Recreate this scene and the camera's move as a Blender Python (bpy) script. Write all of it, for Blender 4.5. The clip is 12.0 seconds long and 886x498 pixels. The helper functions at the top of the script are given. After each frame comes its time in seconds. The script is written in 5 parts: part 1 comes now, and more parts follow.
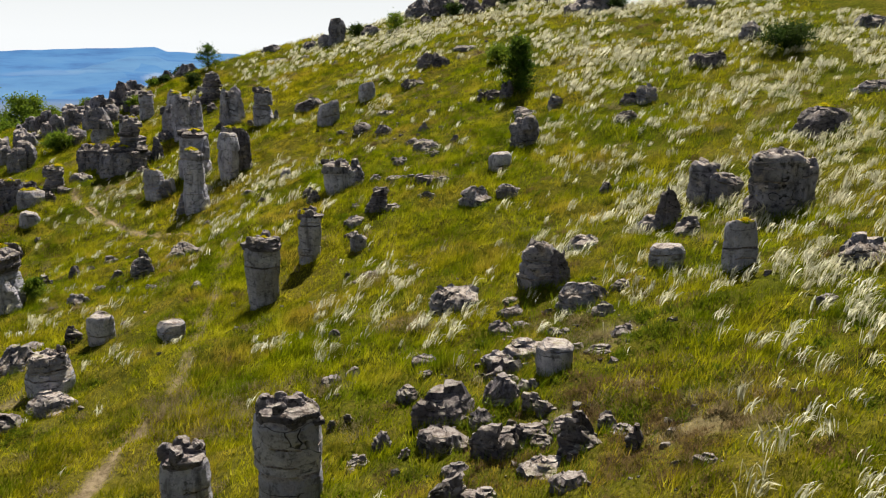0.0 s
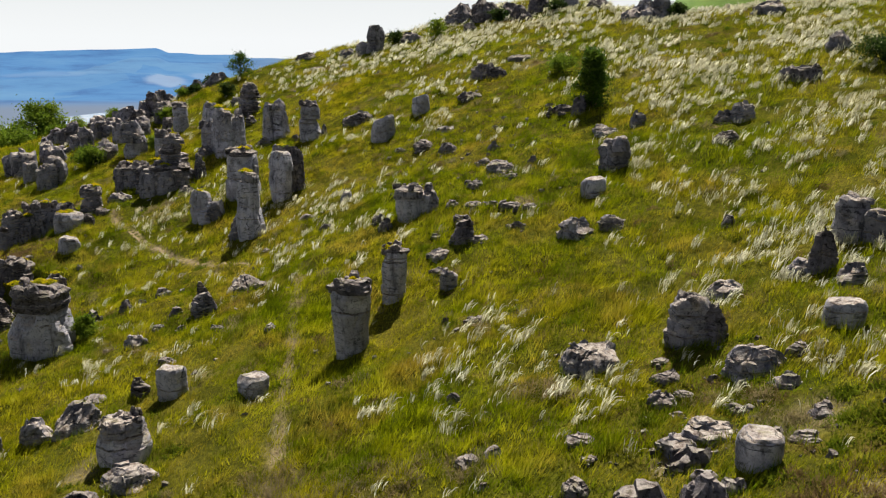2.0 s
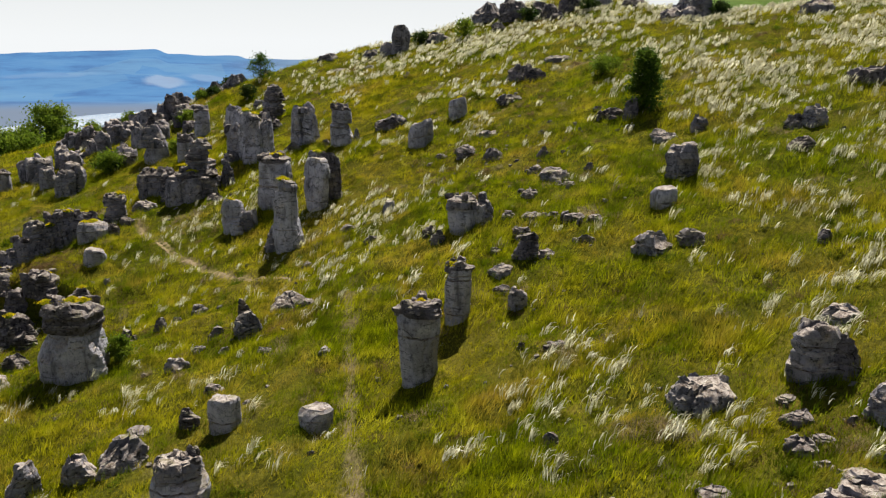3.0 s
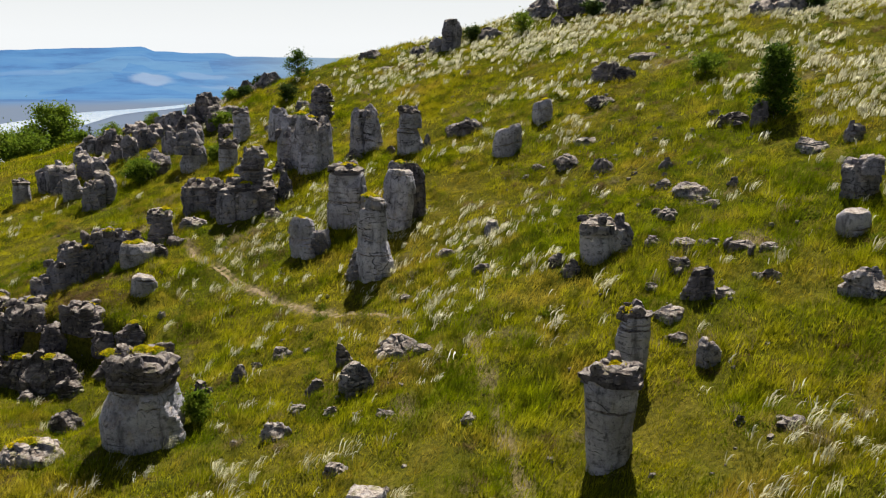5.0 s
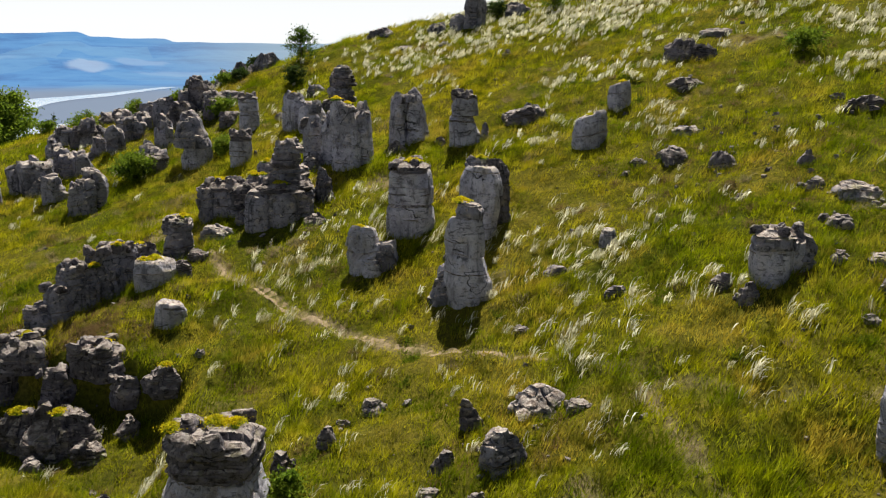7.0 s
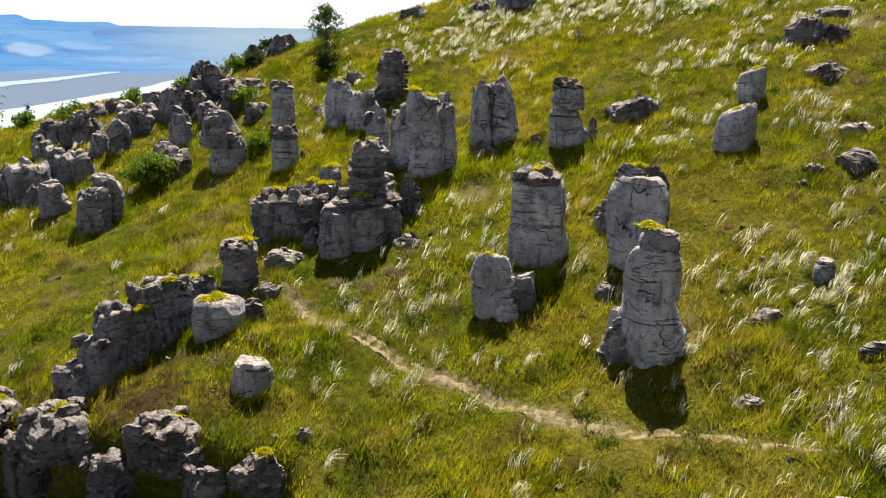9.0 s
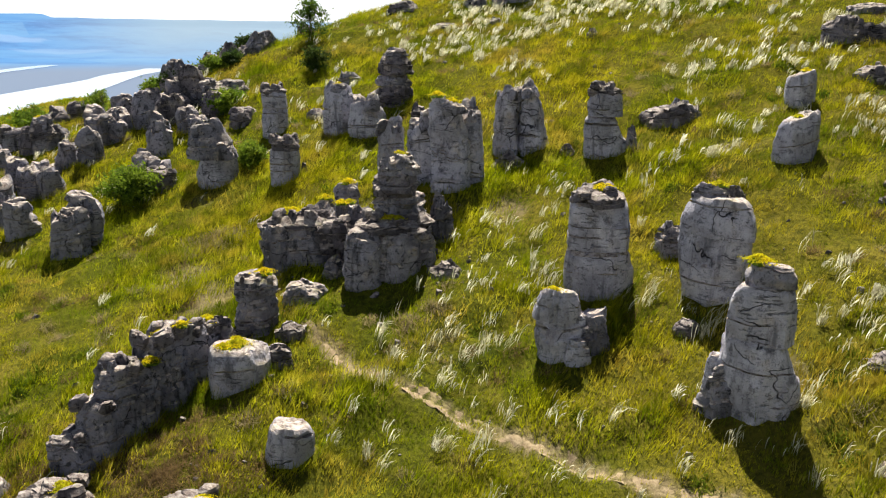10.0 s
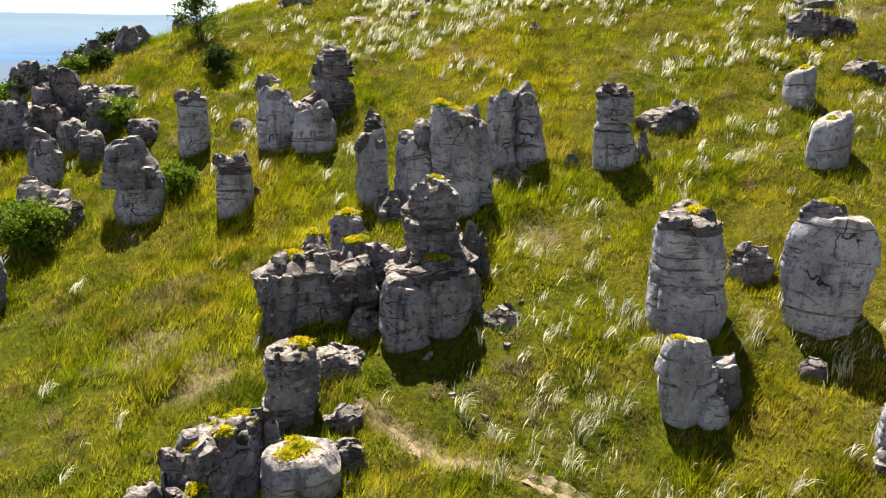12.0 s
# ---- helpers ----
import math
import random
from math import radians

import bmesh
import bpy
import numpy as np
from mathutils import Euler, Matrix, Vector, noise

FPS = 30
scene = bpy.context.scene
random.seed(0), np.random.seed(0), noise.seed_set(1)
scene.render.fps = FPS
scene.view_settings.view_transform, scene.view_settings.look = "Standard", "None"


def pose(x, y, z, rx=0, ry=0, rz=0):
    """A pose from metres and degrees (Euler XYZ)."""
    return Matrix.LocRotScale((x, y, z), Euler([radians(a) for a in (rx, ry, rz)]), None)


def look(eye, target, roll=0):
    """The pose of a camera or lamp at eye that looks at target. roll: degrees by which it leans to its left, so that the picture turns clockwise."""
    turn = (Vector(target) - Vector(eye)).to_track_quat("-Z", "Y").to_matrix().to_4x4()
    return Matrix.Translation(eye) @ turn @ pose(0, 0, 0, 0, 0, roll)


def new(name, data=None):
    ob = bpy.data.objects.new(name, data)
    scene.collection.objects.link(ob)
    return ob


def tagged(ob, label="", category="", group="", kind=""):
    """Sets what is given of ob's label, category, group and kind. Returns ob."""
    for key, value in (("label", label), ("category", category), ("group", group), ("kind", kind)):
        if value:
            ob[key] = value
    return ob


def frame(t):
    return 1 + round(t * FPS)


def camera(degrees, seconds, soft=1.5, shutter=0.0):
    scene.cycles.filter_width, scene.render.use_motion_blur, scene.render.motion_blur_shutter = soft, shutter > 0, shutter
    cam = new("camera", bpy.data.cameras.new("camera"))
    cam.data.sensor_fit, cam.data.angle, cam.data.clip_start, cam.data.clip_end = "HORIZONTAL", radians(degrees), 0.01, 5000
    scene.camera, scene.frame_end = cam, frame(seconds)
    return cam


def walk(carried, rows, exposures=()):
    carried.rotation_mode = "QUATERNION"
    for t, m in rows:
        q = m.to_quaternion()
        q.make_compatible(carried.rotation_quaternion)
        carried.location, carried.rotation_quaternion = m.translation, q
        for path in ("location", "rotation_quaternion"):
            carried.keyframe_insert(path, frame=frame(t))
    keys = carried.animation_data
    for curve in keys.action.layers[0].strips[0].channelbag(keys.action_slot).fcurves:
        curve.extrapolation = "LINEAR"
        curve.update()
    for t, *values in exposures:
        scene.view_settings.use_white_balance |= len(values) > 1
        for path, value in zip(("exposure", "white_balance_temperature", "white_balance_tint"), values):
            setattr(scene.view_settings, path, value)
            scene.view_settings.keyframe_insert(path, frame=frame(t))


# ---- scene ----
import functools

cam = camera(55.0, 12.0, soft=1.2)
METRES, EYE, TILT, LEAN, TURN = 36.0, 12.0, -12.8, 0.0, 0.0
PATH = [
    (0, (-0.033, -0.04, 11.986), (-0.018, 1.911, 11.55), 0.7),
    (0.5, (-0.59, 0.476, 12.077), (-0.576, 2.428, 11.64), 0.6),
    (1, (-1.27, 1.117, 12.333), (-1.256, 3.069, 11.897), 0.6),
    (1.5, (-2.015, 1.874, 12.45), (-2.002, 3.826, 12.014), 0.6),
    (2, (-2.828, 2.688, 12.462), (-2.816, 4.64, 12.027), 0.6),
    (2.5, (-3.705, 3.584, 12.454), (-3.696, 5.536, 12.018), 0.5),
    (3, (-4.652, 4.557, 12.477), (-4.638, 6.509, 12.043), 0.5),
    (3.2, (-5.072, 4.968, 12.475), (-5.058, 6.92, 12.041), 0.5),
    (4.8, (-8.146, 8.603, 12.4), (-8.117, 10.555, 11.964), 0.8),
    (5, (-8.576, 9.134, 12.397), (-8.533, 11.085, 11.959), 0.6),
    (5.5, (-9.58, 10.403, 12.372), (-9.505, 12.352, 11.932), 0.6),
    (6, (-10.567, 11.737, 12.277), (-10.457, 13.683, 11.832), 0.6),
    (6.5, (-11.579, 13.072, 12.097), (-11.437, 15.014, 11.643), 0.6),
    (6.7, (-11.985, 13.668, 12.054), (-11.833, 15.608, 11.594), 0.6),
    (8.3, (-15.191, 18.18, 11.729), (-14.956, 20.105, 11.24), 0.9),
    (8.5, (-15.61, 18.805, 11.717), (-15.364, 20.728, 11.224), 0.9),
    (9, (-16.503, 20.355, 11.771), (-16.227, 22.272, 11.271), 0.8),
    (9.5, (-17.392, 21.887, 11.837), (-17.067, 23.794, 11.331), 0.8),
    (10, (-18.257, 23.336, 11.899), (-17.858, 25.228, 11.385), 0.9),
    (10.5, (-19.117, 24.679, 11.89), (-18.618, 26.546, 11.372), 0.9),
    (11, (-20.032, 25.935, 11.891), (-19.421, 27.767, 11.368), 0.9),
    (11.4, (-20.792, 26.878, 11.877), (-20.086, 28.675, 11.355), 1.0),
    (11.5, (-20.996, 27.146, 11.872), (-20.269, 28.934, 11.348), 0.9),
    (12, (-21.968, 28.316, 11.884), (-21.128, 30.054, 11.36), 0.9),
]
walk(cam, [(t, look(eye, target, roll)) for t, eye, target, roll in PATH],
     [(0, 0.84), (3, 0.78), (5.5, 0.80), (8.5, 1.12), (10.5, 1.42), (12, 1.50)])

# ---- sky and sun ----
SUN_AZ, SUN_EL = 12.0, 56.0
world = bpy.data.worlds.new("sky")
scene.world = world
world.use_nodes = True
wn, wl = world.node_tree.nodes, world.node_tree.links
sky = wn.new("ShaderNodeTexSky")
sky.sky_type, sky.sun_disc = "NISHITA", False
sky.sun_elevation, sky.sun_rotation = radians(SUN_EL), radians(SUN_AZ)
sky.altitude, sky.air_density, sky.dust_density, sky.ozone_density = 100, 1.0, 0.4, 1.0
veil = wn.new("ShaderNodeHueSaturation")
veil.inputs["Saturation"].default_value = 0.8
# bright white haze low down, a deeper blue overhead
dome, split, haze, blend = wn.new("ShaderNodeVectorMath"), wn.new("ShaderNodeSeparateXYZ"), wn.new("ShaderNodeMapRange"), wn.new("ShaderNodeMix")
dome.operation, dome.inputs["Scale"].default_value = "SCALE", 0.52
blend.data_type = "RGBA"
wl.new(wn.new("ShaderNodeTexCoord").outputs["Generated"], split.inputs[0])
wl.new(split.outputs["Z"], haze.inputs["Value"])
haze.inputs["From Min"].default_value, haze.inputs["From Max"].default_value = 0.02, 0.35
wl.new(sky.outputs[0], veil.inputs["Color"])
wl.new(veil.outputs[0], dome.inputs[0])
wl.new(haze.outputs[0], blend.inputs[0])
blend.inputs[6].default_value = (8.3, 8.5, 8.6, 1)
wl.new(dome.outputs[0], blend.inputs[7])
wl.new(blend.outputs[2], wn["Background"].inputs[0])
wn["Background"].inputs[1].default_value = 0.064
lamp = bpy.data.lights.new("sun", "SUN")
lamp.energy, lamp.angle, lamp.color = 5.3, radians(0.6), (1.0, 0.94, 0.83)
sun = new("sun", lamp)
sx, sy = math.sin(radians(SUN_AZ)), math.cos(radians(SUN_AZ))
sun.matrix_world = look((sx * 40, sy * 40, 40 * math.tan(radians(SUN_EL))), (0, 0, 0))


# ---- materials ----
class Nodes:
    """Short hand for building a node tree."""

    def __init__(self, name):
        self.mat = bpy.data.materials.new(name)
        self.mat.use_nodes = True
        self.t = self.mat.node_tree
        self.bsdf = self.t.nodes["Principled BSDF"]
        self.out = self.t.nodes["Material Output"]

    def n(self, kind, **sockets):
        node = self.t.nodes.new("ShaderNode" + kind)
        for k, v in sockets.items():
            self.put(node.inputs[k.replace("_", " ")], v)
        return node

    def put(self, socket, v):
        if isinstance(v, bpy.types.NodeSocket):
            self.t.links.new(v, socket)
        else:
            socket.default_value = v

    def noise(self, vec, scale, detail=4.0, rough=0.55):
        node = self.n("TexNoise", Vector=vec, Scale=scale, Detail=detail, Roughness=rough)
        return node.outputs["Fac"]

    def ramp(self, fac, stops):
        node = self.n("ValToRGB", Fac=fac)
        e = node.color_ramp.elements
        while len(e) < len(stops):
            e.new(0.5)
        for el, (p, c) in zip(e, stops):
            el.position = p
            el.color = (*c, 1) if not isinstance(c, (int, float)) else (c, c, c, 1)
        return node.outputs[0]

    def mix(self, fac, a, b, how="MIX"):
        node = self.t.nodes.new("ShaderNodeMix")
        node.data_type, node.blend_type = "RGBA", how
        self.put(node.inputs[0], fac)
        for i, v in ((6, a), (7, b)):
            self.put(node.inputs[i], v if isinstance(v, bpy.types.NodeSocket) else (*v, 1))
        return node.outputs[2]

    def calc(self, op, a, b=0.0):
        node = self.t.nodes.new("ShaderNodeMath")
        node.operation = op
        self.put(node.inputs[0], a), self.put(node.inputs[1], b)
        return node.outputs[0]

    def bump(self, height, strength, distance):
        node = self.n("Bump", Height=height, Strength=strength, Distance=distance)
        self.t.links.new(node.outputs[0], self.bsdf.inputs["Normal"])

    def position(self):
        return self.n("NewGeometry").outputs["Position"]


def rock_material(name, tint, dark, stain, mottle=1.0, crown=1.0):
    """Grey limestone: smooth stained sides with fine bedding, brown crusting and pale painted-in sunlight on the upper
    faces.
    """
    m = Nodes(name)
    p = m.position()
    flat, low, rain = (m.n("Mapping", Vector=p) for _ in range(3))
    flat.inputs["Scale"].default_value = (3.2, 3.2, 22.0)
    low.inputs["Scale"].default_value = (1.0, 1.0, 2.6)
    rain.inputs["Scale"].default_value = (4.0, 4.0, 0.7)
    own = m.n("ObjectInfo").outputs["Random"]
    big, mid, fine = m.noise(p, 0.9, 4, 0.6), m.noise(p, 4.5, 5, 0.65), m.noise(p, 26, 5, 0.7)
    beds, streaks, patchy = m.noise(flat.outputs[0], 1.1, 3, 0.55), m.noise(rain.outputs[0], 1.2, 4, 0.6), m.noise(p, 1.7, 3, 0.5)
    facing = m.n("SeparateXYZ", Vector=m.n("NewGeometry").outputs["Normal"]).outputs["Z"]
    col = m.ramp(mid, [(0.28, [c * 0.72 for c in tint]), (0.5, tint), (0.72, [min(1, c * 1.12) for c in tint])])
    col = m.mix(m.ramp(big, [(0.46, 0.0), (0.60, 0.8 * mottle)]), col, [c * 0.30 for c in tint])
    col = m.mix(m.ramp(own, [(0.0, 0.0), (1.0, 0.30)]), col, [c * 0.55 for c in tint])
    col = m.mix(m.ramp(m.noise(p, 2.3, 5, 0.6), [(0.57, 0.0), (0.7, 0.5)]), col, (0.42, 0.35, 0.26))
    col = m.mix(m.ramp(streaks, [(0.55, 0.0), (0.68, stain)]), col, dark)
    # thin broken bedding lines, in bands
    dash = m.calc("MULTIPLY", m.ramp(beds, [(0.34, 1.0), (0.40, 0.0)]), m.ramp(patchy, [(0.44, 0.0), (0.60, 0.9)]))
    col = m.mix(m.calc("MULTIPLY", dash, 0.7), col, dark)
    col = m.mix(m.ramp(m.noise(p, 7.0, 5, 0.75), [(0.53, 0.0), (0.62, 0.8 * mottle)]), col, dark)
    col = m.mix(m.ramp(fine, [(0.30, 0.5), (0.46, 0.0)]), col, dark)
    # long cracks
    warp = m.n("VectorMath")
    warp.operation = "ADD"
    m.put(warp.inputs[0], low.outputs[0])
    m.put(warp.inputs[1], m.n("TexNoise", Vector=p, Scale=1.3, Detail=3.0).outputs["Color"])
    seams = m.n("TexVoronoi", Vector=warp.outputs[0], Scale=0.62)
    seams.feature = "DISTANCE_TO_EDGE"
    line = m.calc("MULTIPLY", m.ramp(seams.outputs["Distance"], [(0.0, 1.0), (0.003, 1.0), (0.008, 0.0)]), m.ramp(m.noise(p, 1.3, 2, 0.5), [(0.50, 0.0), (0.56, 0.95)]))
    col = m.mix(line, col, [c * 0.4 for c in dark])
    # upper faces: sunlit cream painted in, over pinkish brown crusting and black lichens
    sunlit_crust = m.calc("MULTIPLY", m.ramp(facing, [(0.42, 0.0), (0.75, 1.0)]), m.ramp(m.noise(p, 3.0, 5, 0.7), [(0.30, 0.35), (0.5, 1.0)]))
    sunlit_lichen = m.ramp(m.noise(p, 7.0, 6, 0.75), [(0.34, (0.04, 0.031, 0.026)), (0.43, (0.18, 0.135, 0.105)), (0.53, (0.40, 0.345, 0.30)), (0.68, (0.58, 0.53, 0.47))])
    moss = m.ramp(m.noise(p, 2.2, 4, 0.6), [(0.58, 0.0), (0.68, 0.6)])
    sunlit_lichen = m.mix(moss, sunlit_lichen, (0.20, 0.19, 0.05))
    col = m.mix(m.calc("MULTIPLY", sunlit_crust, 0.9 * crown), col, sunlit_lichen)
    m.put(m.bsdf.inputs["Base Color"], col)
    m.bsdf.inputs["Roughness"].default_value = 0.95
    m.bsdf.inputs["Specular IOR Level"].default_value = 0.12
    h = m.calc("ADD", m.calc("SUBTRACT", m.calc("MULTIPLY", mid, 0.6), m.calc("ADD", line, m.calc("MULTIPLY", dash, 0.6))), m.calc("MULTIPLY", fine, 0.3))
    m.bump(h, 1.0, 0.09)
    return m.mat


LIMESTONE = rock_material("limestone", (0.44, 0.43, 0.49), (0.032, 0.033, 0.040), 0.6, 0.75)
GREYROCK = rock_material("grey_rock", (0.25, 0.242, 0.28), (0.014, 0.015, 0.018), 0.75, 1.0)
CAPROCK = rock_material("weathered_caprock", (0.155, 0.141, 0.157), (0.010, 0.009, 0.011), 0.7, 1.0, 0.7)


def ground_material():
    m = Nodes("meadow_soil")
    p = m.position()
    soil = m.n("Attribute")
    soil.attribute_name = "soil"
    big, mid, fine = m.noise(p, 0.16, 4), m.noise(p, 0.9, 5, 0.6), m.noise(p, 9, 6, 0.7)
    col = m.ramp(mid, [(0.30, (0.040, 0.055, 0.005)), (0.5, (0.085, 0.090, 0.008)), (0.70, (0.15, 0.125, 0.020))])
    col = m.mix(m.ramp(big, [(0.4, 0.0), (0.65, 0.6)]), col, (0.15, 0.115, 0.018))
    col = m.mix(m.ramp(fine, [(0.35, 0.8), (0.6, 0.0)]), col, (0.018, 0.022, 0.006))
    earth = m.ramp(fine, [(0.3, (0.11, 0.08, 0.046)), (0.65, (0.27, 0.21, 0.13))])
    col = m.mix(m.calc("MULTIPLY", soil.outputs["Fac"], m.ramp(m.noise(p, 5, 4), [(0.25, 0.5), (0.5, 1.0)])), col, earth)
    m.put(m.bsdf.inputs["Base Color"], col)
    m.bsdf.inputs["Roughness"].default_value = 1.0
    m.bsdf.inputs["Specular IOR Level"].default_value = 0.0
    m.bump(m.calc("ADD", fine, m.calc("MULTIPLY", mid, 2.0)), 0.8, 0.06)
    return m.mat


GROUND = ground_material()


def earth_material():
    m = Nodes("trodden_earth")
    p = m.position()
    fine = m.noise(p, 11, 6, 0.7)
    col = m.ramp(fine, [(0.3, (0.15, 0.105, 0.06)), (0.65, (0.32, 0.25, 0.155))])
    col = m.mix(m.ramp(m.noise(p, 2.5, 4), [(0.5, 0.0), (0.65, 0.6)]), col, (0.13, 0.12, 0.03))
    m.put(m.bsdf.inputs["Base Color"], col)
    m.bsdf.inputs["Roughness"].default_value = 1.0
    m.bsdf.inputs["Specular IOR Level"].default_value = 0.05
    m.bump(fine, 0.8, 0.03)
    return m.mat


EARTH = earth_material()


def leaf_material(name, dark, light, dry, patch=0.25, glow=0.5, straw=None, russet=None):
    """Thin leaves and blades that let light through, each with its own shade."""
    straw = straw or light
    m = Nodes(name)
    p = m.position()
    island = m.n("NewGeometry").outputs["Random Per Island"]
    col = m.ramp(island, [(0.0, dark), (0.6, light), (1.0, [c * 1.25 for c in light])])
    drift, spotty = m.noise(p, patch, 5, 0.65), m.noise(p, patch * 5, 4, 0.65)
    col = m.mix(m.ramp(drift, [(0.40, 0.0), (0.58, 0.9)]), col, dry)
    col = m.mix(m.ramp(spotty, [(0.38, 0.85), (0.50, 0.0)]), col, [c * 0.55 for c in dark])
    clump = m.noise(p, patch * 16, 3, 0.6)
    col = m.mix(m.ramp(clump, [(0.36, 0.6), (0.5, 0.0)]), col, [c * 0.5 for c in dark])
    col = m.mix(m.ramp(spotty, [(0.57, 0.0), (0.68, 0.75)]), col, straw)
    if russet:
        rust = m.calc("MULTIPLY", m.ramp(m.noise(p, 0.42, 5, 0.7), [(0.48, 0.0), (0.57, 0.9)]), m.ramp(m.noise(p, 3.1, 4, 0.65), [(0.38, 0.25), (0.55, 1.0)]))
        col = m.mix(rust, col, russet)
        col = m.mix(m.ramp(m.noise(p, 0.75, 5, 0.7), [(0.39, 0.8), (0.49, 0.0)]), col, (0.11, 0.16, 0.006))
    m.put(m.bsdf.inputs["Base Color"], col)
    m.bsdf.inputs["Roughness"].default_value = 0.6
    m.bsdf.inputs["Specular IOR Level"].default_value = 0.04
    thin = m.n("BsdfTranslucent", Color=col)
    both = m.n("MixShader", Fac=glow)
    m.put(both.inputs[1], m.bsdf.outputs[0]), m.put(both.inputs[2], thin.outputs[0])
    m.put(m.out.inputs["Surface"], both.outputs[0])
    return m.mat


def grass_material(name):
    """Meadow blades: fresh green, olive, straw and rusty patches of several sizes."""
    m = Nodes(name)
    p = m.position()
    island = m.n("NewGeometry").outputs["Random Per Island"]
    wide_, mid, near, rusty = m.noise(p, 0.16, 4, 0.6), m.noise(p, 0.55, 5, 0.65), m.noise(p, 2.0, 4, 0.65), m.noise(p, 0.38, 5, 0.7)
    fresh = m.ramp(island, [(0.0, (0.13, 0.185, 0.002)), (0.6, (0.27, 0.325, 0.003)), (1.0, (0.38, 0.41, 0.006))])
    olive = m.ramp(island, [(0.0, (0.22, 0.20, 0.004)), (0.6, (0.40, 0.365, 0.007)), (1.0, (0.54, 0.48, 0.025))])
    col = m.mix(m.ramp(wide_, [(0.40, 0.15), (0.60, 0.95)]), fresh, olive)
    col = m.mix(m.ramp(mid, [(0.40, 0.85), (0.50, 0.0)]), col, (0.10, 0.15, 0.002))
    col = m.mix(m.ramp(mid, [(0.55, 0.0), (0.66, 0.7)]), col, (0.54, 0.485, 0.022))
    col = m.mix(m.ramp(rusty, [(0.51, 0.0), (0.62, 0.6)]), col, (0.46, 0.305, 0.05))
    col = m.mix(m.ramp(near, [(0.39, 0.8), (0.52, 0.0)]), col, (0.05, 0.065, 0.004))
    col = m.mix(m.ramp(near, [(0.58, 0.0), (0.70, 0.5)]), col, (0.56, 0.51, 0.09))
    m.put(m.bsdf.inputs["Base Color"], col)
    m.bsdf.inputs["Roughness"].default_value = 0.6
    m.bsdf.inputs["Specular IOR Level"].default_value = 0.0
    both = m.n("MixShader", Fac=0.5)
    m.put(both.inputs[1], m.bsdf.outputs[0]), m.put(both.inputs[2], m.n("BsdfTranslucent", Color=col).outputs[0])
    m.put(m.out.inputs["Surface"], both.outputs[0])
    return m.mat


GRASS = grass_material("grass_blades")
LUSH = leaf_material("lush_grass", (0.06, 0.10, 0.003), (0.14, 0.21, 0.005), (0.19, 0.22, 0.008), 0.5, 0.5)
PLUME = leaf_material("feather_grass_plumes", (0.54, 0.52, 0.33), (0.82, 0.80, 0.66), (0.68, 0.64, 0.43), 1.0, 0.6, (0.88, 0.86, 0.76))
LEAF = leaf_material("green_leaves", (0.06, 0.11, 0.012), (0.15, 0.24, 0.02), (0.19, 0.25, 0.02), 1.2)
TREELEAF = leaf_material("tree_leaves", (0.022, 0.055, 0.008), (0.075, 0.14, 0.014), (0.10, 0.15, 0.016), 1.2)
DARKLEAF = leaf_material("dark_leaves", (0.015, 0.035, 0.008), (0.04, 0.075, 0.014), (0.06, 0.085, 0.016), 1.2)
PETAL = leaf_material("yellow_flowers", (0.55, 0.42, 0.01), (0.78, 0.66, 0.015), (0.4, 0.42, 0.02), 3.0)
HERBGREEN = leaf_material("green_herbs", (0.05, 0.085, 0.006), (0.12, 0.17, 0.010), (0.16, 0.19, 0.012), 0.8)
BROWNHERB = leaf_material("brown_herbs", (0.11, 0.075, 0.03), (0.22, 0.15, 0.065), (0.25, 0.17, 0.08), 0.8, 0.4)
HERB = leaf_material("grey_herbs", (0.16, 0.145, 0.06), (0.30, 0.26, 0.13), (0.34, 0.25, 0.14), 0.8)


def bark_material():
    m = Nodes("bark")
    p = m.position()
    f = m.noise(p, 14, 6, 0.7)
    m.put(m.bsdf.inputs["Base Color"], m.ramp(f, [(0.3, (0.05, 0.04, 0.03)), (0.7, (0.16, 0.13, 0.10))]))
    m.bsdf.inputs["Roughness"].default_value = 0.95
    m.bump(f, 0.8, 0.02)
    return m.mat


BARK = bark_material()


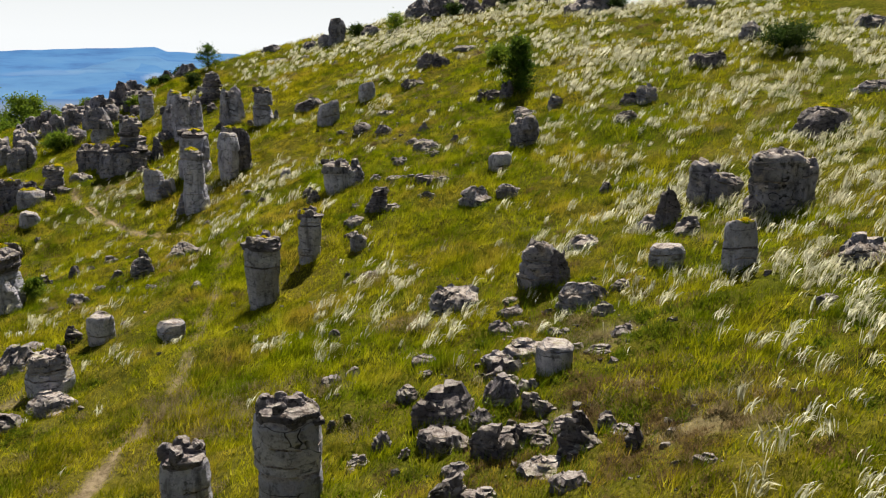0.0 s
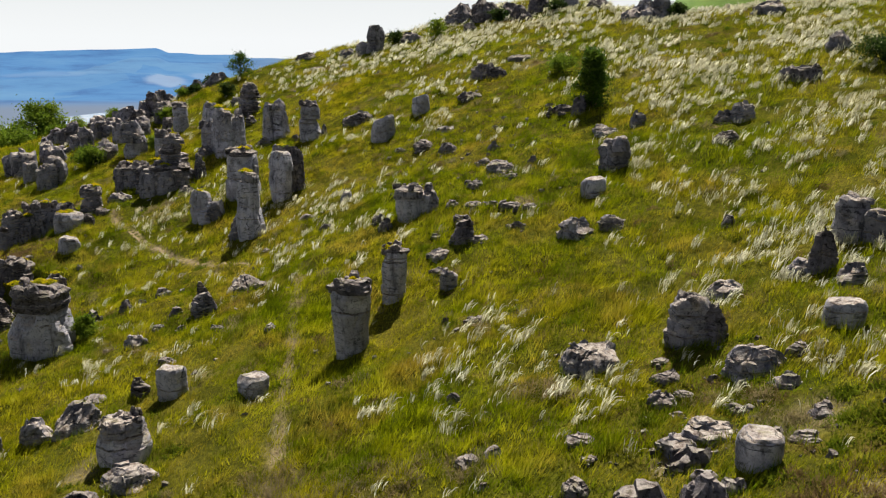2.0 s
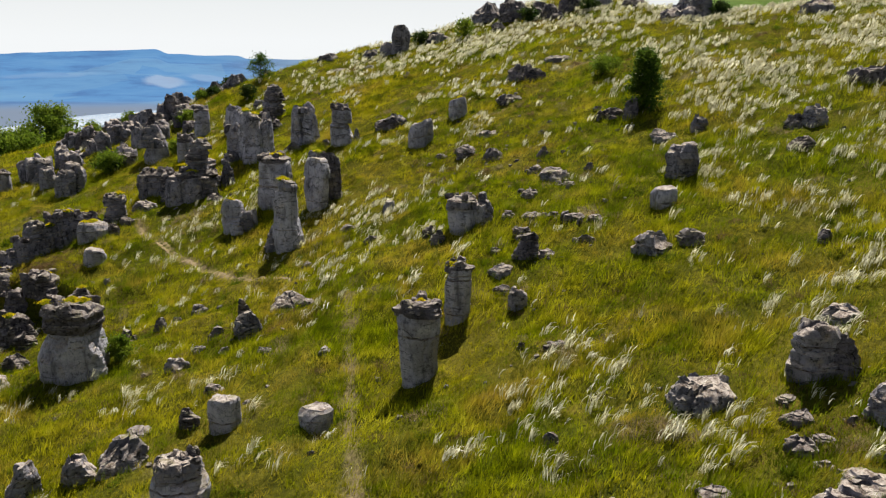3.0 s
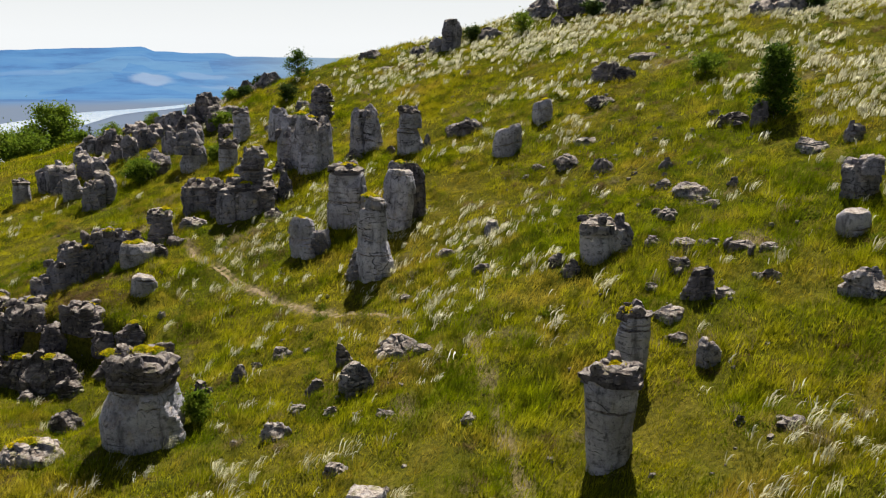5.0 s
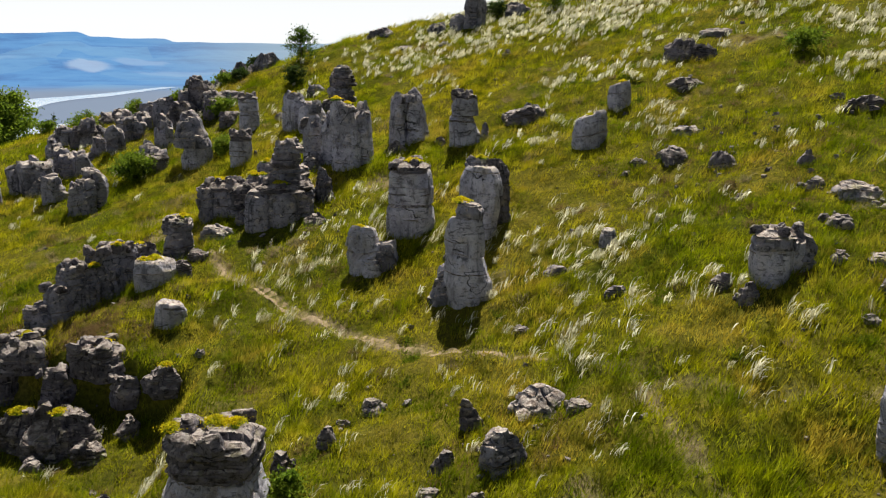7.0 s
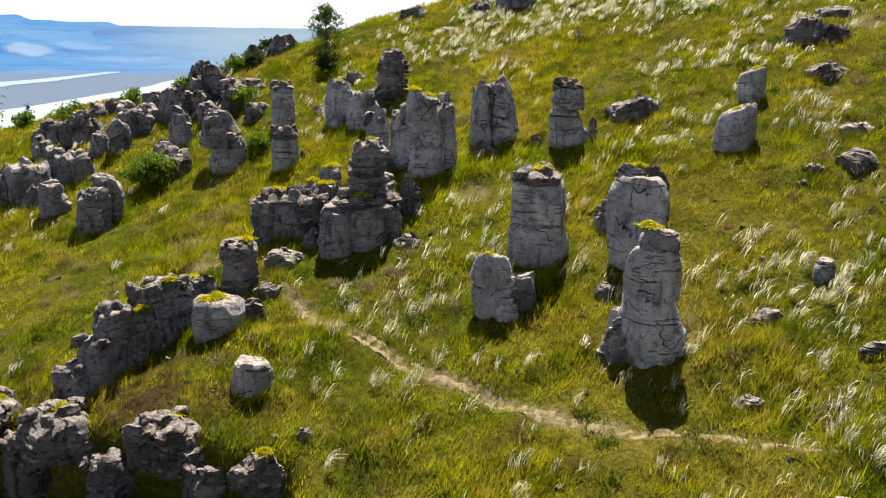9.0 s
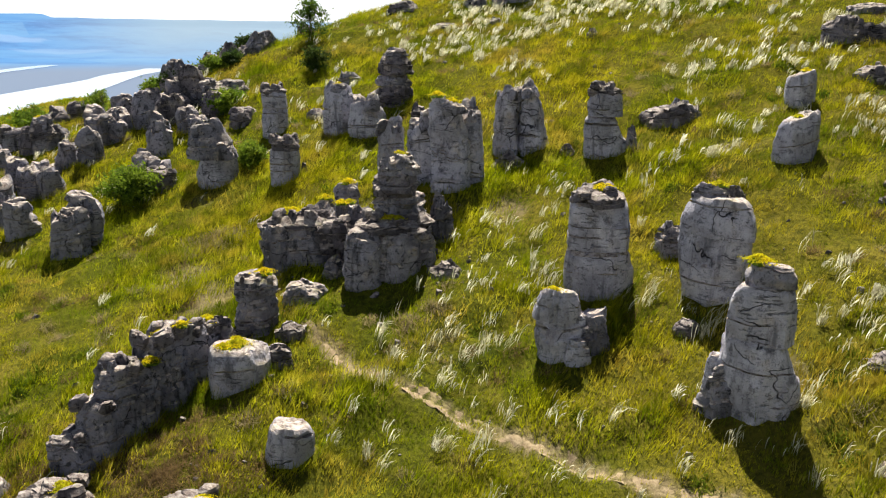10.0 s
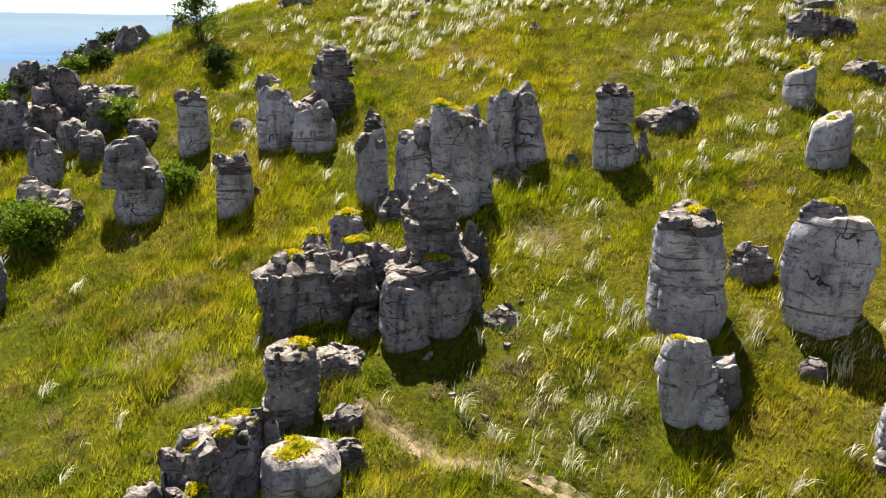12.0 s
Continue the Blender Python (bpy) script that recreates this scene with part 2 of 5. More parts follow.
def distance_material():
    """Far land, miles off: blue haze is put into its colour and its glow."""
    m = Nodes("hazy_far_land")
    p = m.position()
    light = m.n("Attribute")
    light.attribute_name = "clearing"
    sheer = m.n("Mapping", Vector=p)
    sheer.inputs["Scale"].default_value = (1.0, 1.0, 9.0)
    patch = m.noise(sheer.outputs[0], 0.0035, 7, 0.68)
    field = m.n("TexVoronoi", Vector=p, Scale=0.0035)
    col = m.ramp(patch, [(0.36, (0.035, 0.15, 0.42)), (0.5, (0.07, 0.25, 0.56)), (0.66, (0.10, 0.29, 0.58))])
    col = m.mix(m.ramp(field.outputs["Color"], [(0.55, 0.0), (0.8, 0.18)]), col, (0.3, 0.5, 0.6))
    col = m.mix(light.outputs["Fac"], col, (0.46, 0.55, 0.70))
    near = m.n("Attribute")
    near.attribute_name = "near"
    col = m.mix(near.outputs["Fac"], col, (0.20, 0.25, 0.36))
    # a paler haze mixed into the colour
    haze_tint = m.n("Attribute")
    haze_tint.attribute_name = "haze_tint"
    col = m.mix(haze_tint.outputs["Fac"], col, (0.31, 0.40, 0.47))
    # emission stands in for light scattered over the distance
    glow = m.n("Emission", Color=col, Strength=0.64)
    m.bsdf.inputs["Roughness"].default_value = 1.0
    m.put(m.bsdf.inputs["Base Color"], m.mix(0.5, col, (0.03, 0.05, 0.03)))
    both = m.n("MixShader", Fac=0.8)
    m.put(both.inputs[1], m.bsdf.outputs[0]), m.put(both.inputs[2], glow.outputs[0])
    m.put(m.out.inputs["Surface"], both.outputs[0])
    return m.mat


FAR = distance_material()


def water_material():
    m = Nodes("lake_water")
    m.bsdf.inputs["Base Color"].default_value = (0.36, 0.42, 0.48, 1)
    m.bsdf.inputs["Roughness"].default_value = 0.12
    m.bsdf.inputs["IOR"].default_value = 1.33
    f = m.noise(m.position(), 0.05, 4)
    m.bump(f, 0.2, 0.5)
    return m.mat


WATER = water_material()


def field_material():
    m = Nodes("spring_field")
    p = m.position()
    f = m.noise(p, 0.05, 5)
    m.put(m.bsdf.inputs["Base Color"], m.ramp(f, [(0.35, (0.10, 0.20, 0.03)), (0.65, (0.22, 0.34, 0.05))]))
    m.bsdf.inputs["Roughness"].default_value = 1.0
    m.bump(m.noise(p, 0.8, 5), 0.6, 0.4)
    return m.mat


FIELD = field_material()


# ---- helpers for shapes ----
def mesh_of(name, verts, faces, material, smooth=False):
    """A mesh from numpy arrays; faces all have the same number of corners."""
    me = bpy.data.meshes.new(name)
    verts, faces = np.asarray(verts, np.float32), np.asarray(faces, np.int32)
    me.vertices.add(len(verts))
    me.vertices.foreach_set("co", verts.ravel())
    me.loops.add(faces.size)
    me.loops.foreach_set("vertex_index", faces.ravel())
    me.polygons.add(len(faces))
    me.polygons.foreach_set("loop_start", np.arange(len(faces), dtype=np.int32) * faces.shape[1])
    me.polygons.foreach_set("use_smooth", np.full(len(faces), smooth))
    me.update(calc_edges=True)
    me.materials.append(material)
    return me


def lattice(ix, iy, iz, seed):
    h = (ix * 374761393 + iy * 668265263 + iz * 2147483647 + seed * 1274126177) & 0xFFFFFFFF
    h = ((h ^ (h >> 13)) * 1103515245) & 0xFFFFFFFF
    h = ((h ^ (h >> 16)) * 2246822519) & 0xFFFFFFFF
    return (h >> 8).astype(np.float64) / 0xFFFFFF * 2 - 1


def vnoise(x, y, z, seed=0):
    """Smooth value noise between -1 and 1."""
    x, y, z = np.broadcast_arrays(np.asarray(x, float), np.asarray(y, float), np.asarray(z, float))
    fx, fy, fz = np.floor(x), np.floor(y), np.floor(z)
    ix, iy, iz = fx.astype(np.int64), fy.astype(np.int64), fz.astype(np.int64)
    ux, uy, uz = x - fx, y - fy, z - fz
    ux, uy, uz = (u * u * (3 - 2 * u) for u in (ux, uy, uz))
    out = 0
    for a in (0, 1):
        for b in (0, 1):
            for c in (0, 1):
                wgt = (ux if a else 1 - ux) * (uy if b else 1 - uy) * (uz if c else 1 - uz)
                out = out + wgt * lattice(ix + a, iy + b, iz + c, seed)
    return out


def fbm(x, y, z, octaves=4, seed=0):
    out, amp = 0, 0.5
    for o in range(octaves):
        out = out + amp * vnoise(x * 2**o, y * 2**o, z * 2**o, seed + o * 17)
        amp *= 0.5
    return out


def softplus(v, s):
    return s * np.logaddexp(0, v / s)


def smooth(a, b, v):
    q = np.clip((v - a) / (b - a), 0, 1)
    return q * q * (3 - 2 * q)


# ---- the hillside ----
HOLLOWS = [(-13.0, 32.0, -0.43), (-18.0, 40.0, 0.42), (-24.0, 48.0, -0.12), (-20.0, 57.0, 0.22), (-5.0, 30.0, 0.18), (8.0, 22.0, -0.2),
           (8.0, 36.0, 0.15), (2.0, 49.0, 0.16), (-2.0, 60.0, -0.19), (-13.6, 36.4, -0.35), (-16.8, 63.0, 0.8)]


LEDGE = (36.0, -0.45)


def slope(x, y):
    """The hill's height, without its small unevenness."""
    x, y = np.asarray(x, float), np.asarray(y, float)
    u, v = np.clip(x, -42, 30) / 20, (np.clip(y, -8, 78) - 36) / 20
    z = 8.857 + 5.338 * u + 4.375 * v - 0.247 * u * u - 0.383 * u * v + 0.946 * v * v
    z = z - 0.749 * u**3 - 0.983 * u * u * v + 0.199 * u * v * v - 0.384 * v**3
    for hx, hy, a in HOLLOWS:
        z = z + a * np.exp(-((x - hx) ** 2 + (y - hy) ** 2) / 40.5)
    z = z - 0.5 * np.exp(-((x + 4.6) ** 2 + (y - 25.0) ** 2) / 9.0)
    crest = 66 - 3.0 * smooth(-10, -20, x) - 13 * smooth(4, 11, x)
    west = smooth(-23.5, -31, x)
    z = z - (0.5 - 0.46 * west) * softplus(y - crest, 1.2) - 0.05 * softplus(-31 - x, 2.0)
    z = z - 0.5 * softplus(-52 - x, 3.0) - 0.5 * west * softplus(y - 100, 3.0)
    # a rock step across the lower slope
    s = (LEDGE[0] + LEDGE[1] * (x + 20)) - y
    z = z - 1.25 * smooth(-0.1, 0.5, s) * (1 - smooth(2.5, 6.5, s)) * smooth(-26, -23.5, x) * (1 - smooth(-18.0, -16.6, x))
    return z


TRAIL = [(-17.6, 40.6), (-16.7, 39.0), (-15.6, 37.8), (-14.6, 36.7), (-12.9, 35.0), (-11.1, 33.4), (-9.2, 32.1), (-7.9, 30.9), (-6.8, 29.7), (-5.2, 28.4), (-2.5, 27.0)]
SIDE_TRAIL = [(-7.4, 29.8), (-7.1, 27.7), (-6.9, 25.3), (-6.6, 22.3), (-6.3, 20.3), (-6.1, 18.2), (-6.5, 16.8), (-6.7, 15.0), (-7.5, 12.5), (-8.5, 9.0)]


def near_line(x, y, line):
    """The distance to a line of points."""
    best = np.full(np.shape(x), 1e9)
    for (ax, ay), (bx, by) in zip(line, line[1:]):
        dx, dy = bx - ax, by - ay
        k = np.clip(((x - ax) * dx + (y - ay) * dy) / (dx * dx + dy * dy), 0, 1)
        best = np.minimum(best, np.hypot(x - ax - k * dx, y - ay - k * dy))
    return best


SCARS = [(3.52, 15.97, 0.5), (2.23, 12.91, 0.5), (3.73, 11.72, 0.5), (1.08, 15.56, 0.4), (1.75, 15.86, 0.4), (-2.19, 17.13, 0.4), (-5.8, 17.73, 0.35), (-6.08, 16.99, 0.3), (3.48, 13.67, 0.4), (4.15, 11.64, 0.4), (-20.45, 44.28, 0.80), (-19.77, 42.84, 0.60), (-12.31, 43.73, 0.50), (-18.41, 42.89, 0.40)]


def bare(x, y):
    """How bare of grass the earth is, from 0 to 1."""
    wob = 0.12 * vnoise(x * 1.3, y * 1.3, 0.5, 5)
    a = (0.95 - 0.6 * smooth(-12.5, -10, x)) * smooth(0.21, 0.05, near_line(x, y, TRAIL) + wob)
    b = (0.6 + 0.4 * smooth(21, 17, y)) * smooth(0.20, 0.05, near_line(x, y, SIDE_TRAIL) + wob * 1.5)
    c = 0.6 * smooth(0.52, 0.85, fbm(x * 0.55, y * 0.55, 3.3, 4, 9) * 1.5)
    for px, py, r in SCARS:
        c = np.maximum(c, 0.6 * smooth(1.3, 0.5, np.hypot(x - px, y - py) / r + 0.5 * vnoise(x * 2.5, y * 2.5, 0.7, 19)))
    return np.clip(np.maximum(np.maximum(a, b), c), 0, 1)


def height(x, y):
    rel = 0.10 * fbm(x * 0.5, y * 0.5, 0, 4, 2) + 0.20 * fbm(x * 1.3, y * 1.3, 0, 4, 4)
    return slope(x, y) + rel - 0.06 * bare(x, y)


def axis(lo, hi, step, far_lo, far_hi):
    mid = list(np.arange(lo, hi + 1e-6, step))
    up, down, s = [], [], step
    while (up or mid)[-1] < far_hi:
        s *= 1.3
        up.append((up or mid)[-1] + s)
    s = step
    while (down[-1] if down else mid[0]) > far_lo:
        s *= 1.3
        down.append((down[-1] if down else mid[0]) - s)
    return np.array(down[::-1] + mid + up)


def grid_faces(nx, ny):
    i, j = np.meshgrid(np.arange(nx - 1), np.arange(ny - 1), indexing="ij")
    a = (i * ny + j).ravel()
    return np.stack([a, a + ny, a + ny + 1, a + 1], 1)


gx, gy = axis(-32, 22, 0.2, -420, 500), axis(6, 68, 0.2, -300, 320)
GX, GY = np.meshgrid(gx, gy, indexing="ij")
GZ = np.maximum(height(GX, GY), -104)
ground_mesh = mesh_of("ground", np.stack([GX, GY, GZ], -1).reshape(-1, 3), grid_faces(len(gx), len(gy)), GROUND, True)
ground_mesh.attributes.new("soil", "FLOAT", "POINT").data.foreach_set("value", bare(GX, GY).ravel().astype(np.float32))
ground = tagged(new("ground", ground_mesh), "green and yellow grassy hillside with a worn earth trail", "ground", kind="structure")


NX, NY = 271, 311
IX, IY = int(np.searchsorted(gx, -32 - 0.01)), int(np.searchsorted(gy, 6 - 0.01))
BARE = bare(GX, GY)


def looked_up(table, x, y):
    """A value of the fine middle part of the ground's grid, between its points."""
    u, v = np.clip((x + 32) / 0.2, 0, NX - 2), np.clip((y - 6) / 0.2, 0, NY - 2)
    i, j = u.astype(int), v.astype(int)
    a, b = u - i, v - j
    i, j = i + IX, j + IY
    return (table[i, j] * (1 - a) + table[i + 1, j] * a) * (1 - b) + (table[i, j + 1] * (1 - a) + table[i + 1, j + 1] * a) * b


# ---- the valley and the tableland beyond ----
def far_height(r, az):
    top = np.interp(az, [-80, -40, -27, -22, -17.9, -17.3, -15, -12.9, -12.4, -8, 0, 60], [10, 14, 20, 36, 47, 27, 23, 24, 9, 7, 6, 6])
    top = top + 2.0 * vnoise(az * 1.1, 0, 0, 31)
    foot = 2700 + 150 * vnoise(az * 0.3, 1, 0, 33)
    rise = smooth(0, 1, (r - foot) / (3850 - foot))
    rough = 14 * fbm(az * 0.5, r / 260, 0, 4, 35) * smooth(2500, 3200, r) * (1 - smooth(3600, 3800, r))
    shelf = -100 + (top + 100 - 28) * rise + 28 * smooth(3760, 3860, r)
    return shelf + rough


faz, fr = np.arange(-75, 45.01, 0.25), np.concatenate([np.arange(300, 2400, 100), np.arange(2400, 3950, 22), [4100, 4400, 4800]])
FA, FR = np.meshgrid(faz, fr, indexing="ij")
FX, FY = FR * np.sin(np.radians(FA)), FR * np.cos(np.radians(FA))
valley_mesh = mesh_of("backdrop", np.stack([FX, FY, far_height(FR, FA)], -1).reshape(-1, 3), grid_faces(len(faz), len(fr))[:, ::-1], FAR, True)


def spot(a0, r0, wa, wr):
    d = ((FA - a0) / wa) ** 2 + ((FR - r0) / wr) ** 2 + 0.5 * fbm(FA * 1.5, FR / 90, 0, 3, 41)
    return 1 - smooth(0.45, 1.25, d)


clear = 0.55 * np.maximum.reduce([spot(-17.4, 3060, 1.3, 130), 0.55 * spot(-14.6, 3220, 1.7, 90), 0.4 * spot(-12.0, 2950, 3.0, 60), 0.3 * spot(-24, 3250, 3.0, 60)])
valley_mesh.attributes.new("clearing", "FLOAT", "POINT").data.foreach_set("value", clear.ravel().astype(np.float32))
# painted haze, thicker eastward and farther off
valley_mesh.attributes.new("haze_tint", "FLOAT", "POINT").data.foreach_set("value", (0.12 + 0.75 * smooth(-16, -4, FA) * smooth(1800, 3600, FR)).ravel().astype(np.float32))
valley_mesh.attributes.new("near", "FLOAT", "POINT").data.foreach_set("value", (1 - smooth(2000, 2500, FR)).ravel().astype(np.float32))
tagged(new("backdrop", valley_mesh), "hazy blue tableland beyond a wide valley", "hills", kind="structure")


def lake(line):
    """A reach of water along a line of (x, y, width)."""
    pts = np.array(line, float)
    k = np.linspace(0, len(pts) - 1, 60)
    x, y, wd = (np.interp(k, np.arange(len(pts)), pts[:, i]) for i in range(3))
    edge = 0.5 * wd * (1 + 0.3 * vnoise(k * 2.1, 0, 0, 51))
    edge2 = 0.5 * wd * (1 + 0.3 * vnoise(k * 2.1, 7, 0, 52))
    v = np.concatenate([np.stack([x - edge, y, np.full(60, -98.0)], 1), np.stack([x + edge2, y, np.full(60, -98.0)], 1)])
    f = [(i, i + 60, i + 61, i + 1) for i in range(59)]
    return tagged(new("water", mesh_of("water", v, f, WATER)), "pale lake reflecting the bright sky", "lake", kind="structure")


lake([(-660, 850, 230), (-620, 1250, 170), (-640, 1600, 120), (-565, 1900, 55), (-500, 2200, 30)])
lake([(-470, 800, 260), (-350, 1250, 150), (-300, 1700, 80), (-255, 2080, 60)])

hx, hy = np.meshgrid(np.linspace(-60, 300, 60), np.linspace(160, 480, 50), indexing="ij")
hz = -45 + 95 * np.exp(-((hx - 112) ** 2 + (hy - 330) ** 2) / (2 * 45**2)) + 2 * fbm(hx / 40, hy / 40, 0, 4, 61)
tagged(new("backdrop_hill", mesh_of("backdrop_hill", np.stack([hx, hy, hz], -1).reshape(-1, 3), grid_faces(60, 50), FIELD, True)),
       "bright green field on a farther hill", "hill", kind="structure")


# ---- stones ----
def worley(x, y, z, seed):
    """The distances to the two nearest of scattered cell points, and the nearest cell's own random number."""
    fx, fy, fz = np.floor(x).astype(np.int64), np.floor(y).astype(np.int64), np.floor(z).astype(np.int64)
    d1, d2, own = np.full(x.shape, 9.0), np.full(x.shape, 9.0), np.zeros(x.shape)
    for a in (-1, 0, 1):
        for b in (-1, 0, 1):
            for c in (-1, 0, 1):
                ix, iy, iz = fx + a, fy + b, fz + c
                px = ix + 0.5 + 0.45 * lattice(ix, iy, iz, seed)
                py = iy + 0.5 + 0.45 * lattice(ix, iy, iz, seed + 1)
                pz = iz + 0.5 + 0.45 * lattice(ix, iy, iz, seed + 2)
                d = np.sqrt((px - x) ** 2 + (py - y) ** 2 + (pz - z) ** 2)
                closer = d < d1
                d2 = np.where(closer, d1, np.minimum(d2, d))
                own = np.where(closer, lattice(ix, iy, iz, seed + 3), own)
                d1 = np.where(closer, d, d1)
    return d1, d2, own


def rock_mesh(name, w, wt, h, seed, material, lean=(0, 0), deep=1.0, facet=0.6, sides=7, lumpy=0.12, broken=0.1, sink=0.35,
              cell=0.45, jut=0.08, joints=2, cracks=3, tilt=0.0, step=0.06, belly=0.06, slant_to=None, beds=0.03, chipped=2):
    """A weathered block with joints, cracks, split-off pieces and a broken top. Its base lies at z = 0."""
    rng = np.random.RandomState(seed)
    R, total = 0.5 * max(w, wt), h + sink
    nth = int(np.clip(2 * math.pi * R / step, 20, 110))
    nz = int(np.clip(total / step, 8, 60))
    th = np.linspace(0, 2 * math.pi, nth, endpoint=False)
    face_at = (np.arange(sides) + rng.uniform(-0.35, 0.35, sides)) * 2 * math.pi / sides + rng.uniform(0, 6)
    face_d, face_in = rng.uniform(0.80, 1.0, sides), rng.uniform(-0.2, 0.2, sides) * facet
    chips = [(rng.uniform(0, 6.28), rng.uniform(0.4, 0.85), rng.uniform(0.4, 1.5), rng.uniform(0.82, 0.98)) for _ in range(chipped)]
    splits = [(rng.uniform(0, 6.28), rng.uniform(0.05, 0.12), rng.randint(99)) for _ in range(cracks)]
    slant = rng.uniform(0, 6.28)
    sx_, sy_ = slant_to or (tilt * math.cos(slant), tilt * math.sin(slant))
    # rows: even ones, and three close together at each bedding joint
    rows = [(k / (nz - 1), 0.0) for k in range(nz)]
    for k in range(joints):
        t0 = (sink + h * rng.uniform(0.12, 0.9)) / total
        for dt, cut in ((-0.022, 0), (-0.004, 1), (0.004, 1), (0.022, 0)):
            rows.append((t0 + dt / total, cut * rng.uniform(0.05, 0.10)))
    rows = sorted(r for r in rows if 0 <= r[0] <= 1)
    tts, cuts = np.array([r[0] for r in rows])[:, None], np.array([r[1] for r in rows])[:, None]

    def top_at(x, y):
        _, _, own = worley(x / (cell * 0.75) + seed, y / (cell * 0.75), np.full(np.shape(x), 0.5), seed + 11)
        return h * (1 - broken * (0.5 + 0.5 * own)) + h * (sx_ * x + sy_ * y) / max(R, 0.1) + 0.05 * fbm(x * 5, y * 5, 0, 3, seed + 3)

    a = th[None, :]
    tc = np.clip((tts * total - sink) / max(h, 0.01), 0, 1)
    base_r = 0.5 * (w + (wt - w) * tc) * (1 + belly * np.sin(tc * math.pi)) * (1 - 0.08 * smooth(0.92, 1.0, tc))
    # flat faces, each a little out of plumb, and corners knocked off above
    poly = np.full((len(tts), nth), 1.16)
    for fa, fd, fi in zip(face_at, face_d, face_in):
        poly = np.minimum(poly, fd * (1 + fi * (tc - 0.5)) / np.maximum(np.cos(a - fa), 0.25))
    for ca, c0, steep, far in chips:
        poly = np.where(tc > c0, np.minimum(poly, np.maximum(far - steep * (tc - c0), 0.3) / np.maximum(np.cos(a - ca), 0.2)), poly)
    r = base_r * ((1 - facet) * 0.97 + facet * poly)
    cx, cy = np.cos(a) * r, np.sin(a) * r * deep
    zt = top_at(cx * 0.95, cy * 0.95)
    z = -sink + tts * (zt + sink) + 0.05 * fbm(cx * 1.4, cy * 1.4, seed, 2, seed + 8) * smooth(1.0, 0.9, tts)
    r = r * (1 + lumpy * 2 * fbm(cx * 0.9 / R + seed, cy * 0.9 / R, z / R * 0.7, 3, seed + 5))
    # layers of uneven thickness: some stand out, some are worn back, each parted by a groove
    edges = np.cumsum(rng.uniform(0.05, 0.22, 60)) - 1.5
    dip = rng.uniform(-0.14, 0.14, 2)
    level = z + dip[0] * cx + dip[1] * cy + 0.05 * vnoise(cx * 1.5, cy * 1.5, seed, seed + 12)
    bed = np.clip(np.searchsorted(edges, level), 1, 59)
    out = rng.uniform(-1, 1, 61)[bed] + 0.6 * vnoise(cx * 1.7 / max(R, 0.3) + 9, cy * 1.7 / max(R, 0.3), bed * 5.3, seed + 13)
    gap = np.minimum(level - edges[bed - 1], edges[bed] - level)
    r = r * (1 + beds * out) - min(0.05, beds * 0.9) * np.exp(-((gap / 0.022) ** 2))
    d1, d2, own = worley(cx / cell + 7, cy / cell, z / (cell * 0.6), seed + 21)
    r = r * (1 + jut * own) - min(0.045, 0.35 * jut) * np.exp(-(((d2 - d1) * cell / 0.035) ** 2))
    r = r + 0.022 * fbm(cx * 5, cy * 5, z * 7, 3, seed + 7)
    for c0, depth, cs in splits:
        da = (a - c0 - 0.35 * vnoise(0, cs, z * 1.4, cs) + math.pi) % (2 * math.pi) - math.pi
        run = smooth(-0.25, 0.15, vnoise(cs, 3, z * 0.9, cs + 1))
        r = r - depth * np.minimum(R, 0.8) * run * np.exp(-((da * R / 0.045) ** 2))
    r = r - cuts * smooth(-0.35, 0.0, vnoise(np.cos(a) * 1.3 + seed, np.sin(a) * 1.3, tts * 3, seed + 9))
    r = np.maximum(r, 0.05)
    x, y = np.cos(a) * r + lean[0] * tc, np.sin(a) * r * deep + lean[1] * tc
    rings = [np.stack([x, y, z], -1)]
    x1, y1 = x[-1:] - lean[0], y[-1:] - lean[1]
    for s in np.linspace(0.95, 0.06, max(4, int(R / (step * 1.3)))):
        rings.append(np.stack([x1 * s + lean[0], y1 * s + lean[1], top_at(x1 * s, y1 * s) + 0.02], -1))
    v = np.concatenate(rings, 0)
    n = v.shape[0]
    i, j = np.meshgrid(np.arange(n - 1), np.arange(nth), indexing="ij")
    p, q = (i * nth + j).ravel(), (i * nth + (j + 1) % nth).ravel()
    f = np.stack([p, q, q + nth, p + nth], 1)
    last = np.arange(nth) + (n - 1) * nth
    hub = len(v.reshape(-1, 3))
    pts = np.concatenate([v.reshape(-1, 3), v[-1].mean(0)[None]])
    lid = np.stack([last, np.roll(last, -1), np.full(nth, hub), np.full(nth, hub)], 1)
    me = mesh_of(name, pts, f, material, True)
    bm = bmesh.new()
    bm.from_mesh(me)
    bm.verts.ensure_lookup_table()
    for p0, q0, m0, _ in lid:
        bm.faces.new((bm.verts[int(p0)], bm.verts[int(q0)], bm.verts[int(m0)])).smooth = True
    bm.to_mesh(me)
    bm.free()
    me.set_sharp_from_angle(angle=radians(32))
    return me, v[len(rows):].reshape(-1, 3)


def part(name, me, parent, label=""):
    ob = new(name, me)
    ob.parent = parent
    return tagged(ob, label) if label else ob


